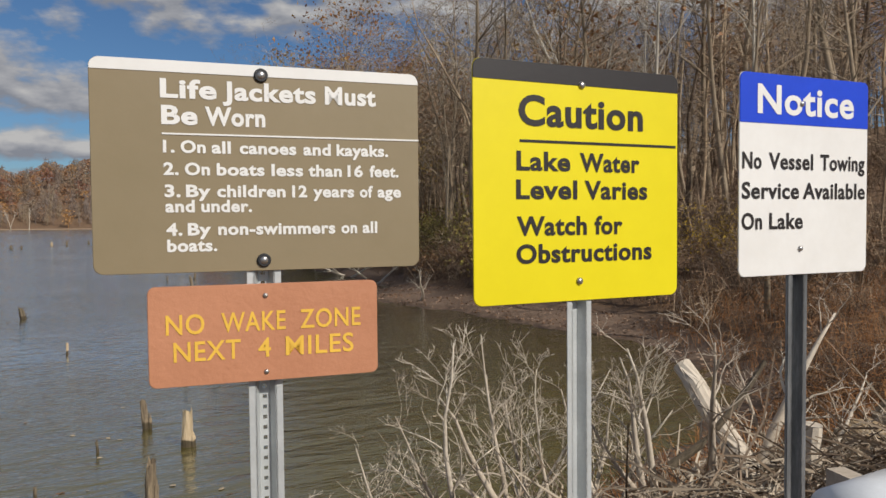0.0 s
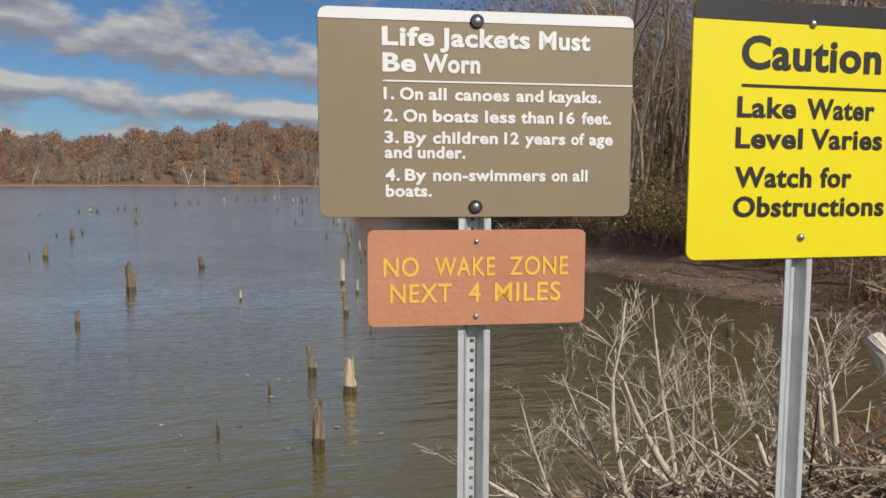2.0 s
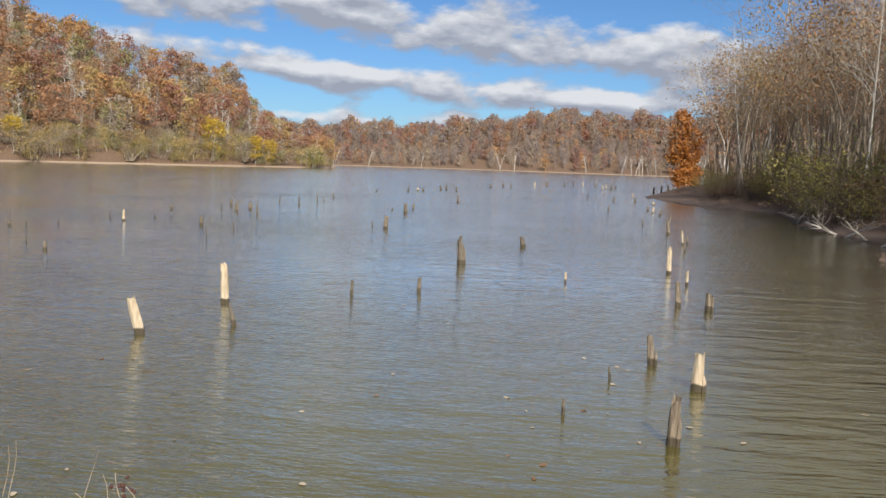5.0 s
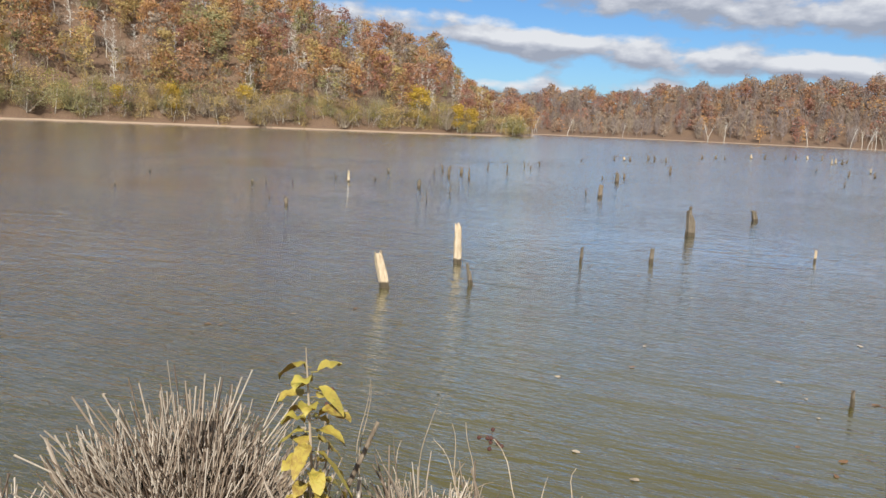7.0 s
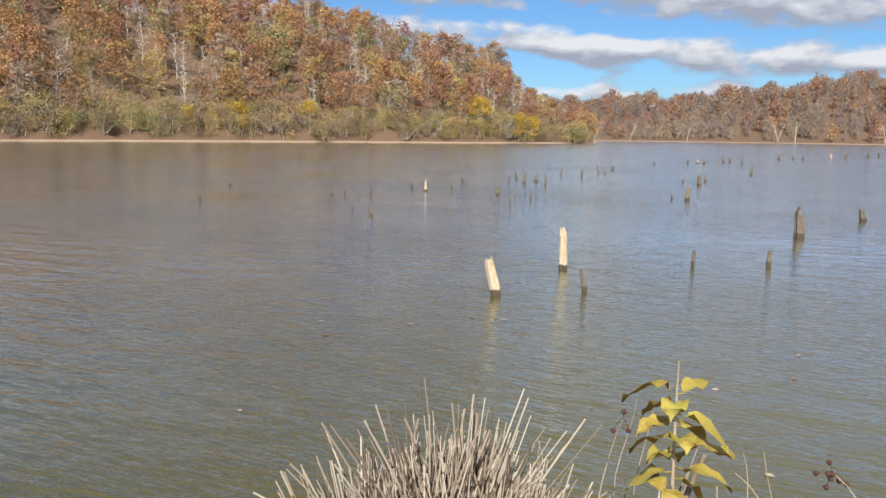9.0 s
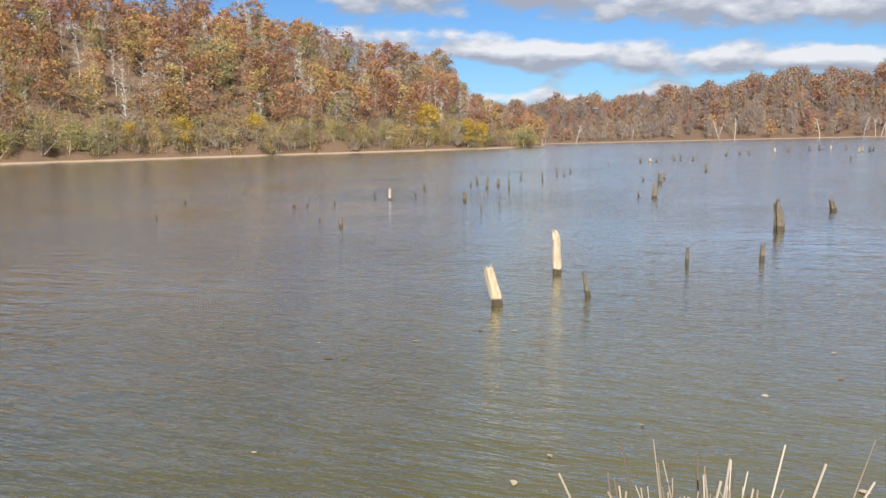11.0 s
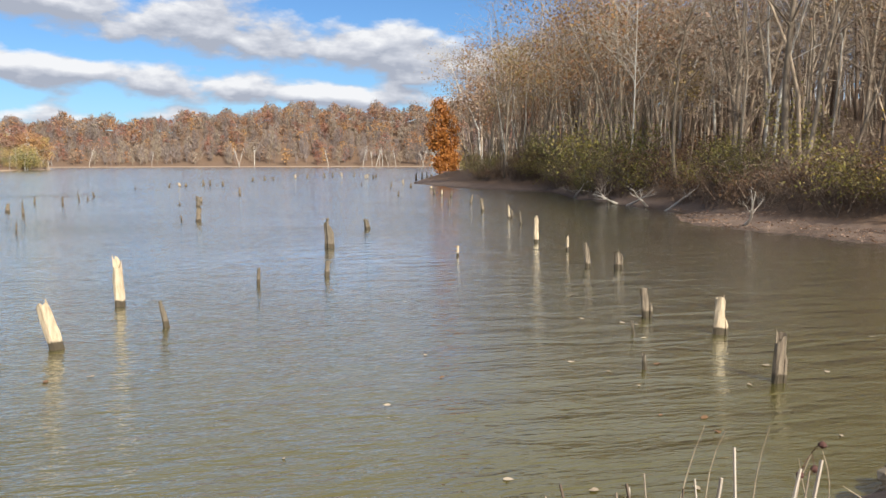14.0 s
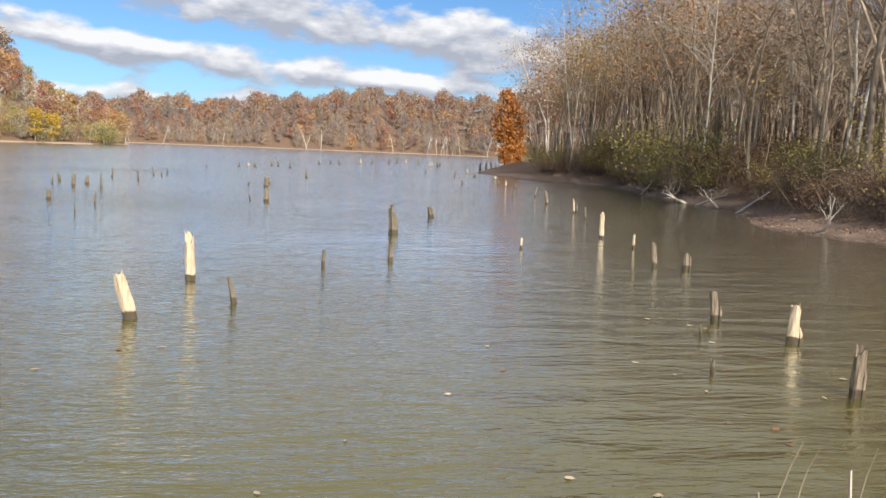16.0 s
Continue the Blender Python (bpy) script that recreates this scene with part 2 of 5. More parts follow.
M_STUMP_PALE = stump_material("bleached_wood", ((0.22, 0.15, 0.085), (0.46, 0.35, 0.22), (0.60, 0.49, 0.34)))
M_STUMP_DARK = stump_material("wet_dark_wood", ((0.05, 0.04, 0.028), (0.13, 0.10, 0.065), (0.24, 0.19, 0.13)))
M_STUMP_MID = stump_material("weathered_grey_wood", ((0.05, 0.036, 0.022), (0.16, 0.118, 0.075), (0.38, 0.30, 0.20)))
M_DEADWOOD = surface("bleached_deadwood", ((0.24, 0.18, 0.13), (0.54, 0.46, 0.365), (0.72, 0.65, 0.55)), 4.0, 0.85, 0.5, 25, stretch=(1, 1, 1), vary=0.35)
M_STRAW = surface("dry_straw", ((0.17, 0.12, 0.075), (0.40, 0.31, 0.205), (0.56, 0.47, 0.345)), 6.0, 0.8, 0, vary=0.3)
M_ROCK = surface("riprap_limestone", ((0.17, 0.115, 0.06), (0.39, 0.285, 0.165), (0.58, 0.475, 0.33)), 5.0, 0.9, 0.7, 14, vary=0.45, depth=0.02)
M_STEEL = surface("galvanised_steel", ((0.46, 0.48, 0.48), (0.64, 0.66, 0.66)), 14.0, 0.45, 0.1, 40, metal=0.35)
# a darker steel with lengthwise streaks, for the notice post
M_STEEL_DARK = surface("dark_streaked_steel", ((0.10, 0.105, 0.11), (0.20, 0.21, 0.22), (0.42, 0.43, 0.44)), 9.0, 0.4, 0.1, 40, metal=0.5, stretch=(3, 3, 0.4))
M_BOLT = surface("zinc_bolt", ((0.42, 0.40, 0.38), (0.6, 0.58, 0.56)), 30.0, 0.3, 0.0, metal=0.9)
M_RUBBER = plain("black_rubber", (0.02, 0.02, 0.022), 0.5)
M_TAN = surface("tan_sign_paint", ((0.235, 0.185, 0.105), (0.275, 0.215, 0.13)), 2.2, 0.45, 0.05, 40)
M_WHITE = surface("white_sign_paint", ((0.72, 0.70, 0.67), (0.83, 0.82, 0.80)), 3.0, 0.4, 0.04, 40)
M_YELLOW_SIGN = surface("yellow_sign_paint", ((0.72, 0.60, 0.003), (0.80, 0.68, 0.008)), 2.0, 0.4, 0.04, 40)
M_BLACK = plain("black_sign_paint", (0.022, 0.018, 0.018), 0.45)
M_BLUE = plain("blue_sign_paint", (0.012, 0.06, 0.60), 0.4)
M_TERRA = surface("terracotta_sign_board", ((0.44, 0.185, 0.095), (0.54, 0.24, 0.13)), 5.0, 0.6, 0.2, 60)
M_LETTER_Y = plain("yellow_routed_lettering", (0.80, 0.48, 0.06), 0.55)
M_WHITE_SHELL = plain("smooth_white_finish", (0.78, 0.80, 0.82), 0.25)
M_SEED = plain("dark_red_seed_head", (0.075, 0.026, 0.015), 0.8)


# ---- mesh helpers ----
class Geo:
    """Gathers the corners and faces of one mesh."""

    def __init__(self):
        self.v, self.f = [], []

    def tube(self, pts, radii, sides=5, cap=True, jag=0.0, rng=None):
        base = len(self.v)
        up = Vector((0, 0, 1))
        for i, p in enumerate(pts):
            d = (pts[min(i + 1, len(pts) - 1)] - pts[max(i - 1, 0)])
            d = d.normalized() if d.length > 1e-9 else up
            ref = Vector((1, 0, 0)) if abs(d.z) > 0.7 else up
            a = d.cross(ref).normalized()
            b = d.cross(a)
            for k in range(sides):
                ang = 2 * math.pi * k / sides
                r = radii[i] * (1 + (rng.uniform(-jag, jag) if jag else 0))
                self.v.append(p + (a * math.cos(ang) + b * math.sin(ang)) * r)
        for i in range(len(pts) - 1):
            for k in range(sides):
                q = base + i * sides
                self.f.append((q + k, q + (k + 1) % sides, q + sides + (k + 1) % sides, q + sides + k))
        if cap:
            self.f.append(tuple(range(base + sides - 1, base - 1, -1)))
            e = base + (len(pts) - 1) * sides
            self.f.append(tuple(range(e, e + sides)))

    def leaf(self, p, size, rng, flat=0.0):
        d = Vector((rng.gauss(0, 1), rng.gauss(0, 1), rng.gauss(0, 1) * (1 - flat))).normalized()
        e = d.cross(Vector((rng.gauss(0, 1), rng.gauss(0, 1), rng.gauss(0, 1)))).normalized()
        b = len(self.v)
        self.v += [p - d * size, p + e * size * 0.55, p + d * size, p - e * size * 0.55]
        self.f.append((b, b + 1, b + 2, b + 3))

    def scrap(self, p, size, rng):
        """A small clump of leaves: one ragged triangle."""
        d = Vector((rng.gauss(0, 1), rng.gauss(0, 1), rng.gauss(0, 1))).normalized()
        e = d.cross(Vector((rng.gauss(0, 1), rng.gauss(0, 1), rng.gauss(0, 1)))).normalized()
        b = len(self.v)
        self.v += [p - d * size, p + d * size * 0.6 + e * size * 0.8, p + d * size * 0.7 - e * size * 0.6]
        self.f.append((b, b + 1, b + 2))

    def box(self, x0, x1, y0, y1, z0, z1):
        b = len(self.v)
        self.v += [Vector((x, y, z)) for z in (z0, z1) for y in (y0, y1) for x in (x0, x1)]
        for q in ((0, 2, 3, 1), (4, 5, 7, 6), (0, 1, 5, 4), (2, 6, 7, 3), (0, 4, 6, 2), (1, 3, 7, 5)):
            self.f.append(tuple(b + i for i in q))

    def mesh(self, name, material, smooth=False):
        me = bpy.data.meshes.new(name)
        me.from_pydata([tuple(p) for p in self.v], [], self.f)
        me.materials.append(material)
        if smooth:
            me.polygons.foreach_set("use_smooth", [True] * len(me.polygons))
        me.update()
        return me


def part(name, geo, material, parent=None, label="", smooth=False):
    ob = new(name, geo.mesh(name, material, smooth) if isinstance(geo, Geo) else geo)
    if parent is not None:
        ob.parent = parent
    return tagged(ob, label)


def smoothstep(a, b, x):
    q = np.clip((np.asarray(x, float) - a) / (b - a), 0, 1)
    return q * q * (3 - 2 * q)


# ---- the lie of the land ----
SHORE = np.array([(-400, -330), (-60, -48), (-25, -18), (-12, -6.5), (-8.8, -2.5), (-7.3, 1.0), (-6.3, 3.8), (-5, 5.4), (-3.6, 6.6), (-2.6, 8.0),
                  (-1.3, 9.3), (0.3, 10.3), (2.2, 12), (4, 14.5), (5.3, 18), (4.8, 21.8), (3.7, 25.2), (1.5, 27.6), (-1.9, 31.4), (-6.7, 36.1),
                  (-8.4, 41.3), (-7.6, 44), (-9.5, 47.5), (-11.3, 49.8), (-13.9, 54.2), (-17.6, 59.9), (-22.4, 73.1)], dtype=float)
SHORE = np.vstack([SHORE, [(-26.8, 75.9), (-34, 78.4), (-45.5, 93), (-49, 99), (-53, 110), (-50, 124), (-40, 150), (-20, 210), (60, 330), (600, 500),
                           (900, -600), (-300, -900)]])
PEN_AZ = (-135, -100, -87, -73, -60, -52, -50.2, -49.6)
PEN_R = (190, 220, 238, 258, 288, 325, 345, 400)
PEN_H = ((-135, -90, -70, -65, -61, -57.5, -55.8, -53, -50), (42, 54, 50, 43, 37, 33, 20, 7, 1.5))
FAR_AZ, FAR_R = (-80, -52, -40, -25, -15, 20), (600, 580, 590, 540, 470, 450)
FAR_H = ((-80, -52, -45, -40, -35, -30, -26, -20, 20), (27, 27, 30, 34, 42, 44, 38, 44, 44))


def home_distance(x, y):
    """Signed distance to the shore of the near land, positive inland."""
    best = np.full(x.shape, 1e9)
    inside = np.zeros(x.shape, bool)
    n = len(SHORE)
    for i in range(n):
        ax, ay = SHORE[i]
        bx, by = SHORE[(i + 1) % n]
        dx, dy = bx - ax, by - ay
        k = np.clip(((x - ax) * dx + (y - ay) * dy) / (dx * dx + dy * dy), 0, 1)
        best = np.minimum(best, np.hypot(x - ax - k * dx, y - ay - k * dy))
        if ay != by:
            inside ^= ((ay > y) != (by > y)) & (x < dx * (y - ay) / (by - ay) + ax)
    return np.where(inside, best, -best)


def beach_width(y):
    """How wide the bare strip at the water's edge is along the wooded shore."""
    return 0.8 + 2.6 * smoothstep(24, 29, y) * (1 - smoothstep(40, 44, y)) + 3.5 * smoothstep(74, 80, y) * (1 - smoothstep(98, 106, y))


def height(x, y):
    x, y = np.atleast_1d(np.asarray(x, float)), np.atleast_1d(np.asarray(y, float))
    wob = np.sin(x * 1.7 + np.sin(y * 1.3)) * np.cos(y * 1.1 + x * 0.4)
    d = home_distance(x, y) + 0.18 * wob
    bw = beach_width(y)
    forest = 0.11 * np.minimum(d, bw) + 1.0 * smoothstep(bw * 0.9, bw + 2.4, d) + 0.2 * np.clip(d - bw - 2.4, 0, 75) + 0.05 * wob
    top = np.clip(1.36 + 0.158 * (x + 4.6), 1.0, 2.4)
    steep = smoothstep(-1.0, -3.6, x)
    dd = np.maximum(d, 0)
    slope = 0.6 * dd * steep + (0.31 * dd + 0.3 * np.maximum(dd - 3, 0)) * (1 - steep)
    near = -0.25 * np.log(np.exp(-top / 0.25) + np.exp(-slope / 0.25)) + 0.02 * wob
    near = np.where(d < 0.3, np.minimum(near, 0.55 * d), near)
    w = smoothstep(8, 17, y + 0.6 * np.maximum(x - 4, 0))
    land = near * (1 - w) + forest * w
    h = np.where(d > 0, land, np.maximum(0.22 * d, -2.5))
    az, r = np.degrees(np.arctan2(x + 2, y)), np.hypot(x + 2, y)
    pen = (az < -49.6) & (az > -135)
    q = r - np.interp(az, PEN_AZ, PEN_R) + 2.0 * np.sin(az * 2.1)
    hill = np.interp(az, *PEN_H) * np.clip(q / 105, 0, 1) + 0.12 * np.minimum(q, 8) + 1.5 * np.sin(az * 1.3) * np.clip(q / 60, 0, 1)
    h = np.where(pen & (q > 0), np.maximum(h, hill), h)
    q = r - np.interp(az, FAR_AZ, FAR_R)
    far = np.interp(az, *FAR_H) * smoothstep(0, 150, q) + 0.1 * np.minimum(q, 8) + (2.0 * np.sin(az * 0.9) + 2.6 * np.sin(az * 2.3 + 0.7) + 1.6 * np.sin(az * 4.1)) * np.clip(q / 100, 0, 1)
    h = np.where((q > 0) & (az > -110) & (az < 30), np.maximum(h, far), h)
    return h


def ground_at(x, y):
    return float(height(x, y)[0])


def build_ground():
    rings = [0.0]
    r = 0.35
    while r < 4500:
        rings.append(r)
        r *= 1.045 if r > 12 else 1.03
        r += 0.08
    turns = 300
    ang = np.linspace(0, 2 * math.pi, turns, endpoint=False)
    rr = np.array(rings[1:])
    X = -1.5 + np.outer(rr, np.sin(ang)).ravel()
    Y = 4.0 + np.outer(rr, np.cos(ang)).ravel()
    Z = height(X, Y)
    far = np.hypot(X, Y) > 1400
    Z = np.where(far & (Z < 1), 2.0, Z)
    verts = [(-1.5, 4.0, ground_at(-1.5, 4.0))] + list(zip(X, Y, Z))
    faces = [(0, 1 + (k + 1) % turns, 1 + k) for k in range(turns)]
    for i in range(len(rr) - 1):
        a = 1 + i * turns
        for k in range(turns):
            n = (k + 1) % turns
            faces.append((a + k, a + n, a + turns + n, a + turns + k))
    me = bpy.data.meshes.new("ground")
    me.from_pydata(verts, [], faces)
    me.materials.append(M_GROUND)
    me.polygons.foreach_set("use_smooth", [True] * len(me.polygons))
    me.update()
    tagged(new("ground", me), "leaf-strewn earth banks and wooded hills round a lake", "ground", kind="structure")
    g = Geo()
    g.v = [Vector((-1300, -900, 0)), Vector((900, -900, 0)), Vector((900, 1400, 0)), Vector((-1300, 1400, 0))]
    g.f = [(0, 1, 2, 3)]
    tagged(part("water", g, M_WATER), "murky olive lake water with small ripples", "lake", kind="structure")


build_ground()


# ---- trees ----
def grow(geo, rng, start, way, length, radius, level, sides, tips, spread=0.75, lift=0.25, kids=(7, 6, 4), segs=(7, 4, 2, 1), least=0.004, crook=0.2):
    pts, radii = [start], [radius]
    n = segs[min(level, len(segs) - 1)]
    d = way.normalized()
    for i in range(n):
        d = (d + Vector((rng.gauss(0, 1), rng.gauss(0, 1), rng.gauss(0, 0.6))) * (0.09 if level == 0 else crook) + Vector((0, 0, lift * 0.2 if level else 0.03))).normalized()
        pts.append(pts[-1] + d * length / n)
        radii.append(max(radius * (1 - 0.86 * (i + 1) / n), least))
    geo.tube(pts, radii, max(3, sides), cap=level == 0)
    if level >= len(kids):
        tips.append(pts[-1])
        tips.append(pts[len(pts) // 2])
        return
    for j in range(kids[level]):
        f = rng.uniform(0.38 if level == 0 else 0.2, 0.98)
        k = min(int(f * n), n - 1)
        p = pts[k].lerp(pts[k + 1], f * n - k)
        ang = rng.uniform(0, 2 * math.pi)
        side = Vector((math.cos(ang), math.sin(ang), rng.uniform(-0.1, 0.5)))
        axis = (pts[k + 1] - pts[k]).normalized()
        w = axis * (1 - spread * 0.75) + side * spread
        ln = length * (0.42 if level == 0 else 0.52) * (1.15 - 0.6 * f) * rng.uniform(0.7, 1.2)
        grow(geo, rng, p, w, ln, max(radii[k] * 0.37, least * 1.5), level + 1, sides - 2, tips, spread, lift, kids, segs, least, crook)


def make_tree(name, seed, tall, girth, bark, leaf=None, leaves=0, leaf_size=0.3, kids=(9, 6, 4), spread=0.75, sides=7, scatter=0.9, label="", category="tree", clumps=0, crown=(0.3, 0.24), lift=0.4, crook=0.2):
    """A tree: a tapered trunk with limbs and twigs, and leaves in clumps where it has kept them."""
    rng = random.Random(seed)
    root = new(name)
    wood, tips = Geo(), []
    grow(wood, rng, Vector((0, 0, -0.3)), Vector((rng.uniform(-0.06, 0.06), rng.uniform(-0.06, 0.06), 1)), tall, girth, 0, sides, tips, spread, lift, kids, crook=crook)
    part("trunk", wood, bark, root, smooth=True)
    if leaf is not None:
        g = Geo()
        seats = tips
        if clumps:
            seats = []
            for i in range(clumps):
                u = rng.random() ** 0.8
                r = tall * crown[1] * math.sqrt(max(0.08, 1 - (1.75 * u - 0.8) ** 2)) * rng.uniform(0.35, 1.0)
                a = rng.uniform(0, 6.3)
                seats.append(Vector((r * math.cos(a), r * math.sin(a), tall * (crown[0] + (1.0 - crown[0]) * u))))
        for i in range(leaves):
            p = rng.choice(seats)
            q = p + Vector((rng.gauss(0, 1), rng.gauss(0, 1), rng.gauss(0, 0.75))) * scatter
            g.scrap(q, leaf_size * rng.uniform(0.6, 1.3), rng)
        part("crown", g, leaf, root)
    return tagged(root, label, category)


def place(template, x, y, size, turn, lean=0.0, group="", z=None, wide=1.0):
    zz = ground_at(x, y) if z is None else z
    ob = copy_thing(template, pose(x, y, zz - 0.05, lean, 0, turn))
    ob.scale = (size * wide, size * wide, size)
    if group:
        ob["group"] = group
    return ob


def discard(ob):
    for o in list(ob.children_recursive) + [ob]:
        bpy.data.objects.remove(o)


def joined(name, items, materials):
    """One mesh out of many copies: items of a mesh, a matrix and a material's number."""
    cache, V, L, S, M = {}, [], [], [], []
    base = 0
    for me, mat, slot in items:
        if me.name not in cache:
            co = np.empty(len(me.vertices) * 3)
            me.vertices.foreach_get("co", co)
            lv = np.empty(len(me.loops), np.int32)
            me.loops.foreach_get("vertex_index", lv)
            lt = np.empty(len(me.polygons), np.int32)
            me.polygons.foreach_get("loop_total", lt)
            cache[me.name] = (co.reshape(-1, 3), lv, lt)
        co, lv, lt = cache[me.name]
        m = np.array(mat)
        V.append(co @ m[:3, :3].T + m[:3, 3])
        L.append(lv + base)
        S.append(lt)
        M.append(np.full(len(lt), slot, np.int32))
        base += len(co)
    V, L, S, M = np.concatenate(V), np.concatenate(L), np.concatenate(S), np.concatenate(M)
    out = bpy.data.meshes.new(name)
    out.vertices.add(len(V))
    out.vertices.foreach_set("co", V.ravel())
    out.loops.add(len(L))
    out.loops.foreach_set("vertex_index", L)
    out.polygons.add(len(S))
    out.polygons.foreach_set("loop_start", np.concatenate([[0], np.cumsum(S)[:-1]]).astype(np.int32))
    for mt in materials:
        out.materials.append(mt)
    out.polygons.foreach_set("material_index", M)
    out.update(calc_edges=True)
    return out


def standing(x, y, size, turn, wide=1.0, lean=0.0):
    return pose(x, y, ground_at(x, y) - 0.1, lean, 0, turn) @ Matrix.Diagonal((size * wide, size * wide, size, 1))


def meshes_of(ob):
    return [c.data for c in sorted(ob.children, key=lambda c: not c.name.startswith("trunk"))]


def sliver(g, p, q, w, rng):
    """A thin flat twig."""
    side = (q - p).cross(Vector((rng.gauss(0, 1), rng.gauss(0, 1), rng.gauss(0, 1)))).normalized() * w
    b = len(g.v)
    g.v += [p - side, p + side, q]
    g.f.append((b, b + 1, b + 2))


def cheap_stem(seed, tall, twigs, w=0.028, girth=1.0, bark=None):
    """A slim leafless tree for the depth of the woods."""
    rng = random.Random(seed)
    g = Geo()
    pts = [Vector((rng.gauss(0, 0.12) * k, rng.gauss(0, 0.12) * k, tall * k / 4 - 0.3)) for k in range(5)]
    g.tube(pts, [girth * r for r in (0.12, 0.09, 0.065, 0.04, 0.012)], 4, False)
    for i in range(twigs):
        f = rng.uniform(0.25, 1.0)
        k = min(int(f * 4), 3)
        p = pts[k].lerp(pts[k + 1], f * 4 - k)
        a = rng.uniform(0, 6.3)
        q = p + Vector((math.cos(a), math.sin(a), rng.uniform(0.0, 1.1))) * rng.uniform(0.8, 2.6) * (1.25 - f * 0.7)
        sliver(g, p, q, w, rng)
        for j in range(3):
            r = p.lerp(q, rng.uniform(0.3, 1.0))
            sliver(g, r, r + Vector((rng.gauss(0, 1), rng.gauss(0, 1), rng.uniform(0.1, 1.2))) * 0.6, w * 0.5, rng)
    return g.mesh("far_tree", bark or M_TWIG)


def cheap_bush(seed, tall, twigs, w):
    rng = random.Random(seed)
    g = Geo()
    for i in range(twigs):
        a = rng.uniform(0, 6.3)
        p = Vector((rng.gauss(0, 0.4), rng.gauss(0, 0.4), 0))
        q = p + Vector((math.cos(a) * rng.uniform(0.1, 0.8), math.sin(a) * rng.uniform(0.1, 0.8), 1)) * tall * rng.uniform(0.35, 1.0)
        sliver(g, p, q, w, rng)
        for j in range(3):
            r = p.lerp(q, rng.uniform(0.35, 1.0))
            sliver(g, r, r + Vector((rng.gauss(0, 1), rng.gauss(0, 1), rng.uniform(-0.2, 1.0))) * tall * 0.16, w * 0.55, rng)
    return g.mesh("far_bush", M_TWIG)


def right_forest():
    """Bare woods on the slope along the shore."""
    bare = [make_tree("tree", 11 + i, 17, 0.10 + 0.03 * (i % 3), M_BARK_GREY if i % 4 else M_BARK_PALE, kids=(15, 7, 3), spread=0.66 + 0.08 * (i % 3), lift=0.12, crook=0.3,
                      label="bare grey forest tree with fine twigs" if i % 4 else "pale-barked bare forest tree with fine twigs") for i in range(6)]
    leafy = [make_tree("tree", 31 + i, 16, 0.14, M_BARK_GREY, M_AUTUMN, 1000, 0.13, kids=(13, 6, 3), scatter=0.75, lift=0.2, crook=0.26, label="forest tree with rust-brown autumn leaves") for i in range(3)]
    sapling = [make_tree("sapling", 41 + i, 8, 0.045, M_TWIG, kids=(12, 6, 3), spread=0.72, sides=5, lift=0.15, crook=0.3, label="thin bare sapling on the wooded bank", category="tree") for i in range(3)]
    rng = random.Random(5)
    spots, back, tries = [], [], 0
    while len(spots) < 175 and tries < 30000:
        tries += 1
        x, y = (rng.uniform(-52, 26), rng.uniform(15, 126)) if rng.random() < 0.55 else (rng.uniform(-52, -12), rng.uniform(55, 126))
        if any((x - a) ** 2 + (y - b) ** 2 < 3.2 for a, b in spots):
            continue
        if (x + 38) ** 2 + (y - 101) ** 2 < 150:
            continue
        d = float(home_distance(np.array([x]), np.array([y]))[0]) - float(beach_width(y))
        if d < 1.4 or d > 20 or y < 19 + 0.3 * max(x, 0) or x < -3 - 0.378 * y or rng.random() < (d - 5) / 18:
            continue
        spots.append((x, y))
        roll = rng.random()
        t = rng.choice(leafy) if roll < (0.42 if y > 62 else 0.07) else rng.choice(sapling) if roll < 0.38 else rng.choice(bare)
        place(t, x, y, rng.uniform(0.7, 1.3), rng.uniform(0, 360), rng.uniform(-6, 6), "woods along the shore")
    thin = [make_tree("tree", 51 + i, 15, 0.06 + 0.035 * (i % 2), M_TWIG, kids=(12, 5, 2), spread=0.58 + 0.08 * i, sides=4, lift=0.15, crook=0.3) for i in range(4)]
    under = [make_tree("tree", 54 + i, 6, 0.03, M_TWIG, kids=(12, 5, 2), spread=0.9, sides=4, lift=0.05, crook=0.4) for i in range(2)]
    scant = [make_tree("tree", 58 + i, 14, 0.1, M_TWIG, M_AUTUMN, 700, 0.2, kids=(10, 5), spread=0.6, sides=4, scatter=1.0, clumps=16, crown=(0.4, 0.2)) for i in range(2)]
    items = []
    tries = 0
    while len(back) < 300 and tries < 40000:
        tries += 1
        x, y = (rng.uniform(-40, 45), rng.uniform(17, 120)) if rng.random() < 0.7 else (rng.uniform(-52, -10), rng.uniform(55, 130))
        if (x + 38) ** 2 + (y - 101) ** 2 < 150:
            continue
        d = float(home_distance(np.array([x]), np.array([y]))[0]) - float(beach_width(y))
        if d < 2.2 or d > (48 if x < 0 else 75) or y < 20 + 0.3 * max(x, 0) or x < -3 - 0.375 * y:
            continue
        back.append((x, y))
        m = standing(x, y, rng.uniform(0.6, 1.3), rng.uniform(0, 360), 1.25, rng.uniform(-9, 9))
        roll = rng.random()
        if roll < (0.14 if y > 55 else 0.04):
            a, b = meshes_of(rng.choice(scant))
            items += [(a, m, 0), (b, m, 3 + rng.randrange(4))]
        elif roll < 0.45:
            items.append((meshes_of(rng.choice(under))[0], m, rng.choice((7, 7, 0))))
        else:
            items.append((meshes_of(rng.choice(thin))[0], m, rng.choice((0, 0, 1, 1, 2))))
    stems, bushes = [cheap_stem(300 + i, 15, 60, 0.022) for i in range(4)], [cheap_bush(310 + i, 2.2, 40, 0.014) for i in range(4)]
